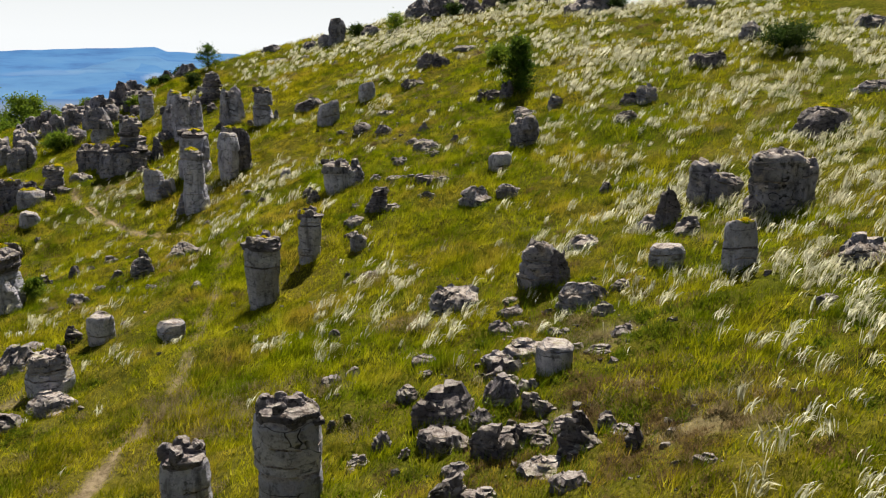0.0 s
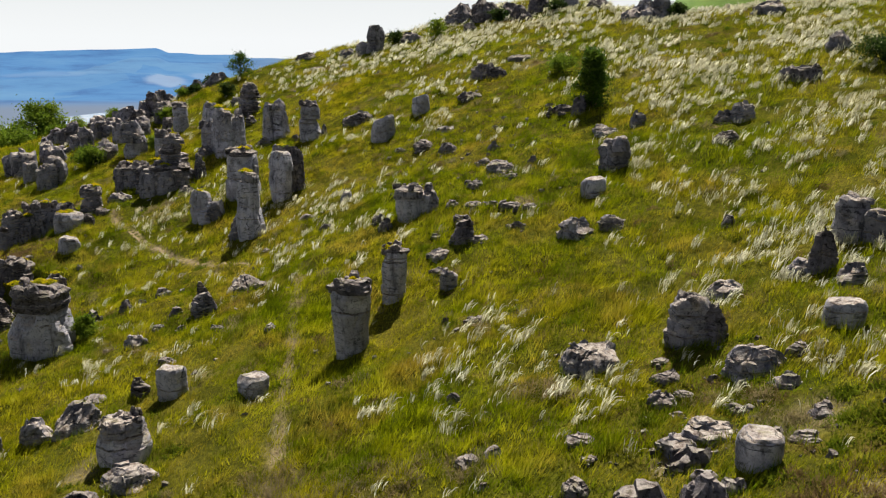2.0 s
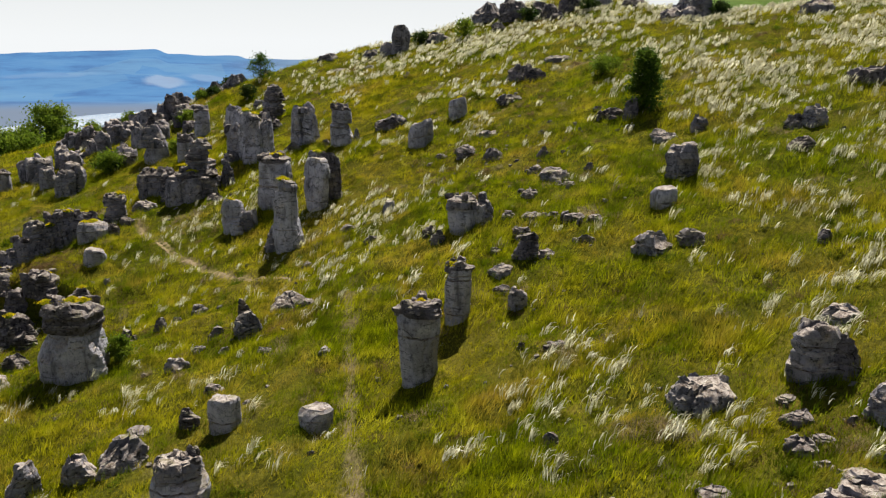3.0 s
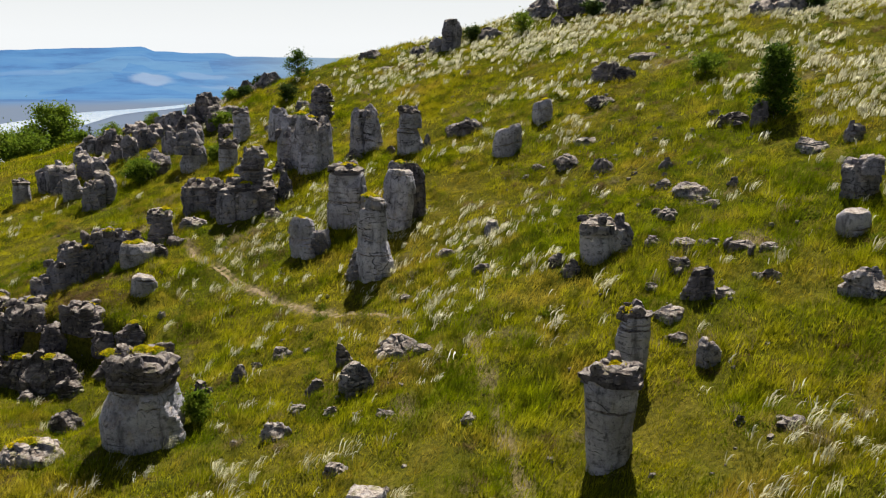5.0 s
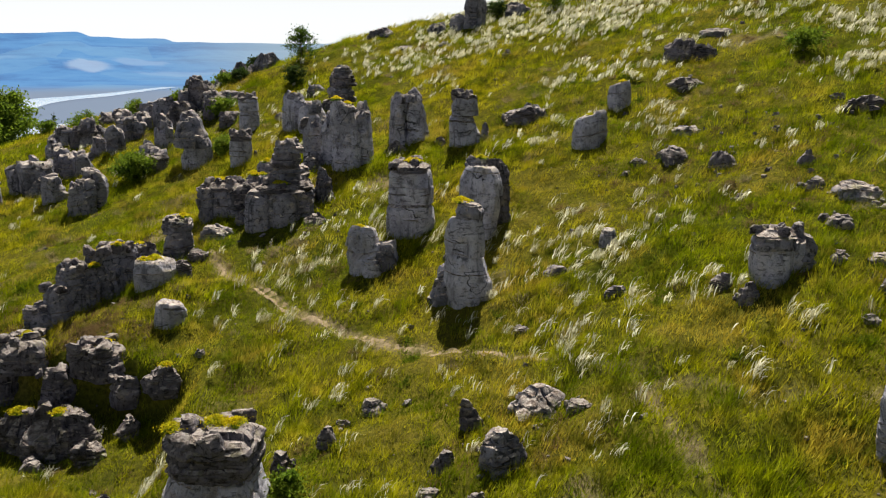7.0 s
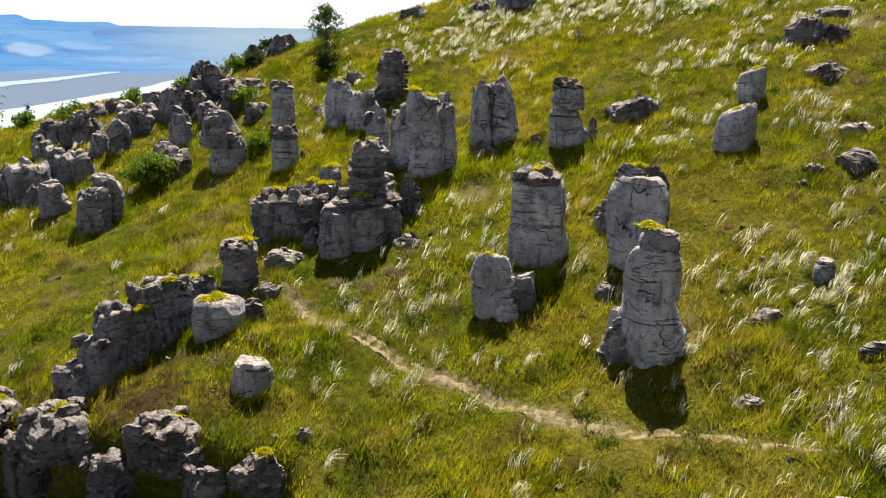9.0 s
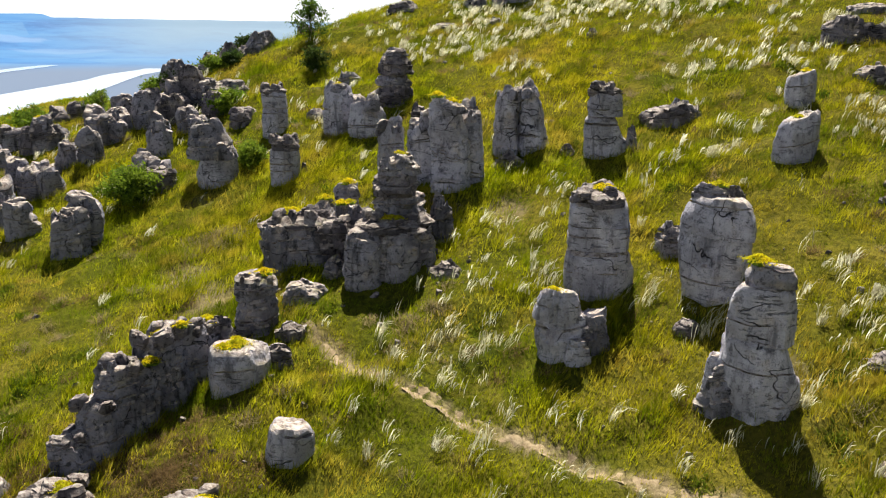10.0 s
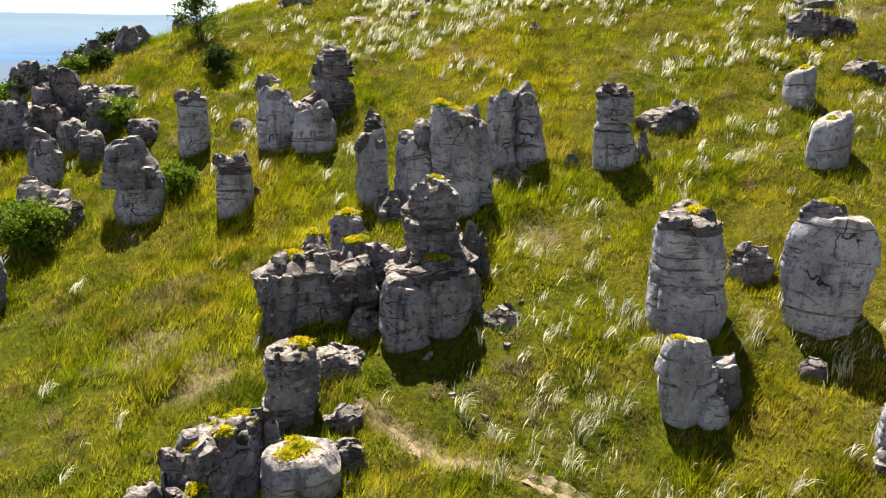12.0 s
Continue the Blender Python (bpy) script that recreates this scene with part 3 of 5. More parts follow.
def leaf_cloud(pts, size, rng):
    """Small leaves, each one face, turned at random about the given points."""
    n = len(pts)
    a = rng.normal(size=(n, 3))
    a /= np.linalg.norm(a, axis=1)[:, None]
    b = np.cross(a, rng.normal(size=(n, 3)))
    b /= np.linalg.norm(b, axis=1)[:, None]
    s = size * rng.uniform(0.6, 1.4, (n, 1))
    v = np.stack([pts - a * s, pts - b * s * 0.5, pts + a * s, pts + b * s * 0.5], 1).reshape(-1, 3)
    return v, np.arange(n * 4).reshape(-1, 4)


def flower_cushion(x, y, z, r, seed):
    """A low green cushion covered with small yellow flowers."""
    rng = np.random.RandomState(seed)
    a, q = np.meshgrid(np.linspace(0, 2 * math.pi, 14, endpoint=False), np.linspace(0, 1, 5), indexing="ij")
    rr = r * 0.75 * q * (1 + 0.35 * vnoise(np.cos(a) * 2 + seed, np.sin(a) * 2, q, seed))
    v = np.stack([np.cos(a) * rr, np.sin(a) * rr, r * 0.35 * (1 - q**2) + 0.1 * r * vnoise(np.cos(a) * rr * 30, np.sin(a) * rr * 30, 0, seed) - 0.03 * q], -1)
    i, j = np.meshgrid(np.arange(14), np.arange(4), indexing="ij")
    f = np.stack([i * 5 + j, i * 5 + j + 1, (i + 1) % 14 * 5 + j + 1, (i + 1) % 14 * 5 + j], -1).reshape(-1, 4)
    ob = new("flower_cushion", mesh_of("flower_cushion", v.reshape(-1, 3), f, LEAF, True))
    ob.location = (x, y, z)
    n = int(300 * (r / 0.15) ** 1.5)
    d = rng.normal(size=(n, 3)) * np.array([0.42, 0.42, 0.0])
    d[:, 2] = 0.12 + 0.42 * np.exp(-(d[:, 0] ** 2 + d[:, 1] ** 2) * 2.5) * rng.uniform(0.5, 1.1, n)
    v, f = leaf_cloud(d * r, 0.02, rng)
    tagged(part("blossoms", mesh_of("blossoms", v, f, PETAL), ob, "small bright yellow blossoms"), kind="stuff")
    return tagged(ob, "cushion of bright yellow flowers growing on a stone", "flowers", "yellow flower cushions")


GROUND_MARKS = []
counter = [100]


def detail(x, y):
    """The mesh spacing that the viewing distance calls for."""
    d = float(near_line(np.array([x]), np.array([y]), [(0, 0), (-10.5, 11.7), (-16.5, 20.3), (-22, 28.3)])[0])
    return min(0.13, max(0.04, d * 0.0034))


def bloom(root, tops, n, seed, big=0.2):
    rng = np.random.RandomState(seed)
    lo = np.sort(tops[:, 2])[int(len(tops) * 0.4)]
    good = tops[tops[:, 2] >= lo]
    for k in range(n):
        p = good[rng.randint(len(good))]
        flower_cushion(root.location[0] + p[0], root.location[1] + p[1], root.location[2] + p[2] - 0.01, big * rng.uniform(0.7, 1.3), seed + k)


@functools.lru_cache(None)
def chunk_mesh(kind, which):
    """One of a few broken blocks, a metre across, that are laid about at any size."""
    me, _ = rock_mesh("broken_block", 1.0, 0.86, 0.62, 7000 + 53 * which, (CAPROCK, GREYROCK, LIMESTONE)[kind], (0, 0), 0.8, 0.95, 5, 0.10, 0.35, 0.3, 0.6, 0.09, 1, 1, 0.12, 0.145, 0.02, beds=0.03, chipped=3)
    return me


def chunks(root, cx, cy, z, r, n, size, seed, kind=0, deep=1.0, name="broken_block"):
    """Broken blocks lying over the top of a stone."""
    rng = np.random.RandomState(seed + 77)
    for k in range(n):
        q, a = math.sqrt((k + 0.4) / n) * 0.92, k * 2.4 + rng.uniform(-0.5, 0.5)
        wide = size * rng.uniform(0.6, 1.35)
        ob = part(name, chunk_mesh(kind, int(rng.randint(10))), root)
        ob.matrix_local = Matrix.Translation((cx + math.cos(a) * r * q, cy + math.sin(a) * r * q * deep, z + rng.uniform(-0.05, 0.12) * size)) @ Euler(
            (rng.normal(0, 0.16), rng.normal(0, 0.16), rng.uniform(0, 6.28))).to_matrix().to_4x4() @ Matrix.Diagonal((wide, wide * rng.uniform(0.65, 1.0), wide * rng.uniform(0.55, 1.0), 1))


def pillar(x, y, h, w, wt, lx=0.0, ly=0.0, cap=0.16, over=1.0, flowers=0, label="", plain=False):
    """A standing stone: a pale shaft under a rough, broken cap, or cut off flat."""
    counter[0] += 1
    seed, step = counter[0], detail(x, y)
    root = new("standing_stone")
    root.location = (x, y, float(height(x, y)))
    ch = 0.0 if plain else max(0.12, cap * h)
    body_h = h - ch * 0.8
    k = body_h / h
    wm = w + (wt - w) * k
    split = [0.0, 1.0]
    if h > 1.3:
        split = [0.0, 0.28 + 0.35 * ((seed * 0.618) % 1), 1.0]
    for lo, hi in zip(split, split[1:]):
        w0, w1 = w + (wm - w) * lo, w + (wm - w) * hi
        dh = body_h * (hi - lo)
        me, tops = rock_mesh("drum", w0, w1, dh, seed + int(lo * 900), LIMESTONE, (lx * k * (hi - lo), ly * k * (hi - lo)), 0.9, 0.55, 7, 0.06, 0.03 if not plain else 0.09, 0.35 if lo == 0 else 0.0,
                             0.9, 0.02, 1 + int(dh > 0.8), 2, 0.0 if not plain else 0.08, step, 0.03, beds=0.008, chipped=1)
        piece = part("drum", me, root)
        piece.location = (lx * k * lo, ly * k * lo, body_h * lo + (0.012 if lo else 0))
    if not plain:
        me, tops = rock_mesh("cap", wm * over * 1.0, wm * over * 0.9, ch * 0.8, seed + 500, CAPROCK, (0, 0), 0.9, 0.8, 6, 0.08, 0.35, 0.06, 0.35 + 0.15 * wm, 0.07, 1, 3, 0.10, step, beds=0.04, chipped=3)
        top = part("cap", me, root, "rough weathered top")
        top.location = (lx * k, ly * k, body_h - 0.02)
        chunks(root, lx * k, ly * k, body_h + ch * 0.42, wm * over * 0.40, 5, 0.42 * wm, seed, deep=0.9)
        tops = tops + np.array([lx * k, ly * k, body_h - 0.02])
    size = "tall" if h > 1.6 else "short" if h > 0.7 else "low"
    tagged(root, label or (f"{size} grey limestone drum with a flat pale top, in grass" if plain else f"{size} grey limestone pillar with a weathered top, in grass"), "standing stone", "standing stones")
    GROUND_MARKS.append((x, y, 0.5 * max(w, wt)))
    if flowers:
        bloom(root, tops, flowers, seed)
    return root


def boulder(x, y, h, w, wt, lx=0.0, ly=0.0, label="", lumpy=0.13, broken=0.4, facet=0.95, sides=5, deep=0.85, lift=0.0, name="boulder", flowers=0,
            cell=0.42, jut=0.13, joints=2, tilt=0.16, dark=False):
    """A cracked block of rock, sunk into the slope."""
    counter[0] += 1
    seed, step = counter[0], detail(x, y)
    small = max(w, h) < 0.6
    jut = jut * (0.55 if small else 0.85)
    mat = CAPROCK if seed % 3 == 0 or small or dark else GREYROCK
    me, tops = rock_mesh(name, w * 1.06, wt * 1.02, h * 1.04, seed, mat, (lx, ly), deep, facet, sides, lumpy, broken, 0.3, min(cell, 0.55 * w + 0.08), jut, joints, 3, tilt, step, beds=0.028, chipped=3)
    ob = new(name, me)
    ob.location = (x, y, float(height(x, y)) + lift)
    words = "small weathered grey rock lying in the grass" if small else "cracked grey limestone boulder sunk in the grass"
    tagged(ob, label or words, "rock" if small else "boulder", "scattered rocks")
    GROUND_MARKS.append((x, y, 0.5 * max(w, wt)))
    if flowers:
        bloom(ob, tops, flowers, seed)
    return ob


def spire(x, y, h, w, wt, lx=0.0, ly=0.0, flowers=0):
    return boulder(x, y, h, w, wt, lx, ly, "pointed grey limestone slab standing in grass", 0.12, 0.2, 0.7, 6, 0.7, name="stone_spire", tilt=0.1, jut=0.07, flowers=flowers)


def tower(x, y, h, w, wt, lx=0.0, ly=0.0, flowers=0):
    """A stack of uneven slabs, one upon another."""
    counter[0] += 1
    seed, step = counter[0], detail(x, y)
    rng = np.random.RandomState(seed)
    root = new("rock_tower")
    root.location = (x, y, float(height(x, y)))
    n = max(3, int(round(h / 0.42)))
    cut = np.cumsum(rng.uniform(0.6, 1.4, n))
    cut = np.concatenate([[0], cut / cut[-1]])
    for k in range(n):
        lo, hi = cut[k], cut[k + 1]
        w0, w1 = (w + (wt - w) * q for q in (lo, hi))
        grow = rng.uniform(0.88, 1.06)
        me, tops = rock_mesh("slab", w0 * grow, (w0 + w1) / 2 * grow * rng.uniform(0.88, 1.0), h * (hi - lo) * 1.04, seed + k * 31, GREYROCK if k % 2 else CAPROCK, (0, 0), 0.95, 0.7, 6, 0.12,
                             0.12 if k < n - 1 else 0.35, 0.35 if k == 0 else 0.02, 0.32, 0.10, 1, 3, 0.04, step, beds=0.045)
        piece = part("slab", me, root)
        piece.location = (rng.normal(0, 0.03), rng.normal(0, 0.03), h * lo)
    tagged(root, "layered grey limestone stack split by deep bedding cracks", "rock stack", "standing stones")
    GROUND_MARKS.append((x, y, 0.5 * w))
    if flowers:
        bloom(root, tops + np.array([0, 0, h * cut[n - 1]]), flowers, seed, 0.12)
    return root


def stacked(x, y, blocks, label, flowers=0, top=None, beside=(), rubble=0, mat=None, deep=0.85, big=0.2, turn=0.0):
    """One stone of a few blocks, each (height, foot width, head width, shift x, shift y), lying on the one below; beside: blocks grown to its foot."""
    counter[0] += 1
    seed, step = counter[0], detail(x, y)
    root = new("stacked_stone")
    z = float(height(x, y))
    root.location = (x, y, z)
    up, base = 0.0, mat or LIMESTONE
    for k, (h, w, wt, dx, dy) in enumerate(blocks):
        mat = base if k < len(blocks) - 1 else top or GREYROCK
        pale = mat == LIMESTONE
        me, tops = rock_mesh("block", w, wt, h, seed + 37 * k, mat, (0, 0), deep, 0.6 if pale else 0.75, 7 if pale else 6, 0.07, 0.04 if k < len(blocks) - 1 else 0.16, 0.35 if k == 0 else 0.03, 0.8 if pale else 0.5, 0.025 if pale else 0.06,
                             1, 2, 0.04, step, beds=0.009 if pale else 0.04, chipped=1 if pale else 2)
        piece = part("block", me, root)
        piece.location = (dx, dy, up)
        up += h - 0.03
    for k, (h, w, wt, dx, dy) in enumerate(beside):
        me, _ = rock_mesh("side_block", w, wt, h, seed + 411 + 37 * k, base, (0, 0), 0.9, 0.7, 6, 0.10, 0.2, 0.35, 0.5, 0.05, 1, 2, 0.08, step, beds=0.02)
        part("side_block", me, root).location = (dx, dy, 0)
    if rubble:
        h, w, wt, dx, dy = blocks[-1]
        chunks(root, dx, dy, up - 0.16 * h, 0.46 * wt, rubble, 0.30 * min(wt, 1.3), seed, deep=deep)
    root.rotation_euler = (0, 0, turn)
    tagged(root, label, "standing stone", "standing stones")
    GROUND_MARKS.append((x, y, 0.5 * blocks[0][1] * (1 if not turn else math.sqrt(deep))))
    if flowers:
        bloom(root, (tops + np.array([blocks[-1][3], blocks[-1][4], up - blocks[-1][0] + 0.03])) @ np.array(Matrix.Rotation(turn, 3, "Z")).T, flowers, seed, big)
    return root


def crag(x, y, h, w, wt, lx=0.0, ly=0.0, flowers=0, dark=False, pale=False):
    """A blocky upright stone, split from top to foot into columns, with broken blocks on top."""
    counter[0] += 1
    seed, step = counter[0], detail(x, y)
    rng = np.random.RandomState(seed)
    root = new("crag")
    root.location = (x, y, float(height(x, y)))
    n = 1 if w < 1.1 else 2 if w < 1.7 else 3
    share = rng.uniform(0.7, 1.3, n)
    share *= 1.0 / share.sum()
    tall = rng.permutation(np.concatenate([[1.0], rng.uniform(0.62, 0.95, n - 1)]))
    turn = rng.normal(0, 0.45)
    at, heads = -0.5 * w, []
    for k in range(n):
        wide, ht = share[k] * w, h * 1.04 * tall[k]
        cx, back = at + wide / 2, rng.uniform(-0.12, 0.12) * w
        at += wide
        fat = wide * (1.05 if n == 1 else 1.3 if h > w else 1.55)
        me, tops = rock_mesh("column", fat, fat * min(1.0, wt / w + 0.18), ht, seed + 61 * k, CAPROCK if dark else LIMESTONE if pale else GREYROCK, (lx, ly), min(1.7, 0.8 * w / fat), 0.92, 5, 0.07, 0.18, 0.35,
                             0.55, 0.05, 2, 1, 0.12, step, 0.03, beds=0.022, chipped=3)
        piece = part("column", me, root)
        spin = Matrix.Rotation(turn, 4, "Z")
        piece.matrix_local = spin @ Matrix.Translation((cx, back, 0))
        mid = spin @ Vector((cx, back, 0))
        chunks(root, mid[0] + lx, mid[1] + ly, ht * 0.82, 0.40 * wide, 3, 0.60 * wide, seed + 9 * k, kind=0 if dark else 1)
        heads.append(tops + np.array([mid[0], mid[1], 0.0]))
    tagged(root, "jagged grey limestone crag split by dark cracks", "boulder", "scattered rocks")
    GROUND_MARKS.append((x, y, 0.5 * max(w, wt)))
    if flowers:
        bloom(root, np.concatenate(heads), flowers, seed)
    return root


def ridge(line, label, flowers=0, mat=None):
    """A wall of rock along a line of (x, y, height, width), rough with broken blocks along its crest."""
    counter[0] += 1
    seed = counter[0]
    x0, y0 = line[0][:2]
    root = new("rock_ridge")
    z0 = float(height(x0, y0))
    root.location = (x0, y0, z0)
    along, heads = math.atan2(line[-1][1] - y0, line[-1][0] - x0), []
    for k, (x, y, h, w) in enumerate(line):
        up = float(height(x, y)) - z0
        me, tops = rock_mesh("block", w * 1.15, w * 0.95, h, seed + 43 * k, mat or GREYROCK, (0.0, 0.1), 0.75, 0.85, 6, 0.10, 0.22, 0.4, 0.5, 0.07, 2, 3, 0.14, detail(x, y), 0.04, beds=0.02, chipped=3)
        piece = part("block", me, root)
        piece.matrix_local = Matrix.Translation((x - x0, y - y0, up)) @ Matrix.Rotation(along, 4, "Z")
        chunks(root, x - x0, y - y0, up + h * 0.84, 0.45 * w, 5, 0.36 * w, seed + 5 * k)
        heads.append(tops + np.array([x - x0, y - y0, up]))
        GROUND_MARKS.append((x, y, 0.45 * w))
    tagged(root, label, "rock ridge", "standing stones")
    bloom(root, np.concatenate(heads), flowers, seed)
    return root


def slab(x, y, h, w):
    """A low flat outcrop: one bedded slab with broken pieces beside it."""
    counter[0] += 1
    seed, step = counter[0], detail(x, y)
    root = new("low_outcrop")
    root.location = (x, y, float(height(x, y)))
    me, _ = rock_mesh("slab", w * 0.9, w * 0.75, h * 0.7, seed, CAPROCK, (0, 0), 0.7, 0.9, 6, 0.1, 0.4, 0.3, 0.35, 0.09, 1, 3, 0.2, step, beds=0.04, chipped=3)
    part("slab", me, root)
    chunks(root, 0, 0, -0.03, 0.6 * w, 3, 0.34 * w, seed)
    tagged(root, "low flat grey outcrop broken up in the grass", "rock", "scattered rocks")
    GROUND_MARKS.append((x, y, 0.42 * w))
    return root


def wedge(x, y, h, w, wt, to, label, flowers=0):
    """A pale stone whose top is cut off at a slant; to: which way it rises."""
    counter[0] += 1
    seed = counter[0]
    me, tops = rock_mesh("slanted_stone", w, wt, h, seed, LIMESTONE, (0, 0), 0.85, 0.7, 6, 0.06, 0.06, 0.35, 0.8, 0.025, 1, 2, 0.0, detail(x, y), 0.05, to, 0.008)
    ob = new("slanted_stone", me)
    ob.location = (x, y, float(height(x, y)))
    tagged(ob, label, "standing stone", "standing stones")
    GROUND_MARKS.append((x, y, 0.5 * w))
    if flowers:
        bloom(ob, tops, flowers, seed)
    return ob


pillar(-11.37, 39.85, 2.03, 1.57, 1.27, -0.05, 0.05, flowers=3)
spire(-9.06, 38.92, 1.76, 1.17, 0.90)
boulder(-12.27, 37.90, 0.74, 0.65, 0.51)
boulder(-9.42, 40.22, 0.54, 0.84, 0.62)
boulder(-10.29, 37.75, 0.24, 0.53, 0.39)
tower(-15.29, 42.65, 2.42, 1.62, 0.98, flowers=2)
boulder(-14.16, 43.02, 1.26, 0.69, 0.46)
crag(-16.26, 44.88, 1.11, 0.75, 0.70, flowers=1)
boulder(-16.78, 45.22, 0.75, 0.70, 0.61, flowers=1)
boulder(-16.80, 42.47, 0.40, 0.64, 0.42)
boulder(-14.38, 41.37, 0.36, 0.74, 0.42)
stacked(-18.59, 40.91, [(0.75, 0.98, 0.92, 0.0, 0.0), (0.50, 0.96, 0.88, 0.0, 0.02)], "squat grey limestone pillar with a crumbling top", flowers=1, mat=GREYROCK, rubble=6)
stacked(-18.94, 39.26, [(0.74, 1.22, 1.12, 0.0, 0.0)], "stout pale limestone drum crowned with yellow flowers", flowers=4, top=LIMESTONE)
boulder(-17.89, 40.34, 0.27, 0.64, 0.61)
boulder(-18.15, 39.47, 0.40, 0.58, 0.42)
boulder(-17.54, 41.62, 0.40, 1.04, 0.71)
pillar(-18.01, 36.99, 0.52, 0.89, 0.77, plain=True)
pillar(-9.17, 45.20, 1.79, 1.09, 0.92, -0.08, 0.06)
boulder(-8.47, 44.98, 0.62, 0.36, 0.22)
boulder(-6.96, 46.01, 0.50, 1.37, 1.04, dark=True)
crag(-11.51, 46.74, 1.85, 0.71, 0.51, pale=True)
crag(-10.82, 46.37, 1.69, 0.82, 0.42, -0.21, 0.13, pale=True)
boulder(-11.58, 46.03, 0.12, 0.99, 0.69)
crag(-14.80, 47.06, 1.59, 0.71, 0.62, pale=True)
boulder(-14.78, 46.03, 0.59, 0.81, 0.59)
boulder(-13.36, 50.69, 0.56, 0.60, 0.44)
crag(-15.57, 51.76, 1.38, 1.24, 1.18, flowers=1, pale=True)
crag(-14.96, 50.96, 0.97, 1.03, 0.84, pale=True)
tower(-13.87, 52.82, 1.76, 1.49, 0.84, -0.09, 0.03)
boulder(-15.07, 55.54, 0.46, 0.83, 0.65)
pillar(-17.92, 52.90, 1.50, 0.89, 0.83, flowers=1)
pillar(-17.70, 48.83, 1.28, 0.91, 0.86, cap=0.3, over=1.06)
boulder(-17.16, 48.89, 0.38, 0.25, 0.20)
crag(-20.87, 55.22, 0.73, 0.92, 0.83)
boulder(-19.00, 55.16, 0.27, 0.98, 0.85)
crag(-21.74, 62.09, 1.02, 1.40, 1.12)
crag(-20.91, 59.10, 0.56, 1.34, 1.11, flowers=1)
crag(-20.42, 57.14, 0.59, 0.85, 0.71)
boulder(-16.45, 53.28, 0.29, 0.69, 0.56)
boulder(-0.61, 47.58, 0.68, 1.27, 1.03, dark=True)
boulder(-1.23, 44.78, 0.16, 1.16, 0.85)
boulder(-10.64, 59.28, 0.12, 1.26, 0.95)
boulder(-6.39, 53.74, 0.26, 0.50, 0.34)
boulder(-10.03, 45.81, 0.26, 0.45, 0.34)
boulder(-10.71, 35.65, 0.76, 0.68, 0.45)
pillar(-6.44, 35.78, 0.32, 0.48, 0.42, plain=True)
boulder(-7.90, 35.10, 0.16, 0.58, 0.44)
boulder(-6.90, 33.23, 0.24, 0.48, 0.36)
boulder(-9.12, 33.25, 0.14, 0.46, 0.34)
boulder(-3.48, 39.53, 0.26, 0.92, 0.64)
boulder(-4.51, 39.64, 0.12, 0.59, 0.39)
boulder(-16.95, 35.33, 0.13, 0.32, 0.24)
boulder(-18.00, 30.10, 0.66, 0.91, 0.58, dark=True)
crag(-27.14, 51.96, 1.29, 1.65, 1.33)
crag(-25.43, 49.98, 0.92, 0.95, 0.80)
crag(-23.52, 48.18, 1.52, 1.48, 1.12)
crag(-21.98, 51.90, 0.72, 1.22, 0.98)
crag(-25.57, 53.14, 0.94, 1.26, 0.96)
crag(-26.30, 58.46, 1.09, 1.11, 0.97, flowers=1)
crag(-25.09, 55.19, 0.79, 0.80, 0.62)
crag(-24.17, 54.89, 0.91, 0.93, 0.75)
crag(-23.99, 56.89, 1.17, 1.30, 1.07)
crag(-21.71, 53.65, 1.20, 0.99, 0.82)
crag(-27.93, 57.17, 0.63, 0.93, 0.74)
crag(-21.92, 57.74, 0.70, 1.48, 1.10)
crag(-23.62, 59.51, 0.67, 0.85, 0.70)
crag(-28.18, 59.98, 0.70, 1.50, 1.05)
boulder(-14.38, 30.29, 0.36, 0.48, 0.34)
boulder(-11.98, 27.37, 0.35, 0.71, 0.49)
pillar(-4.10, 26.55, 1.52, 0.70, 0.80, flowers=2)
stacked(-3.84, 31.96, [(0.74, 0.92, 1.06, 0.0, 0.0), (0.44, 1.10, 1.02, 0.0, 0.0)], "pale limestone block, wider above, beside a dark one", rubble=5, beside=((1.0, 0.6, 0.62, 0.52, 0.15),))
boulder(-3.09, 32.12, 0.86, 0.62, 0.51)
pillar(-7.36, 22.53, 0.44, 0.79, 0.79, plain=True)
pillar(-9.61, 23.30, 0.77, 0.80, 0.80, plain=True)
boulder(-10.58, 23.61, 0.58, 0.57, 0.41)
boulder(-10.38, 25.25, 0.18, 0.58, 0.50)
stacked(-9.87, 20.51, [(0.66, 1.18, 1.14, 0.0, 0.0), (0.42, 1.14, 1.0, 0.0, 0.0)], "squat limestone block with a split and broken top", rubble=6)
boulder(-11.83, 22.46, 0.63, 1.22, 0.68, 0.24, 0.10)
boulder(-12.64, 22.20, 0.55, 0.80, 0.59)
boulder(-11.96, 23.95, 0.17, 0.67, 0.49)
boulder(-13.77, 21.91, 0.85, 0.79, 0.53)
boulder(-9.37, 19.48, 0.37, 1.10, 0.69)
boulder(-10.18, 18.65, 0.36, 0.85, 0.61)
boulder(0.50, 19.65, 0.45, 1.41, 0.86)
stacked(2.40, 19.56, [(0.58, 0.92, 0.92, 0.0, 0.0), (0.46, 0.90, 0.84, -0.02, 0.0)], "square cracked limestone block with a crusted top", mat=GREYROCK, rubble=4, beside=((0.8, 0.5, 0.46, 0.42, 0.12),))
boulder(2.84, 19.31, 0.96, 0.53, 0.45)
boulder(3.83, 21.57, 0.20, 0.88, 0.68)
boulder(3.14, 17.84, 0.52, 1.04, 0.69)
boulder(3.44, 16.97, 0.21, 0.52, 0.35)
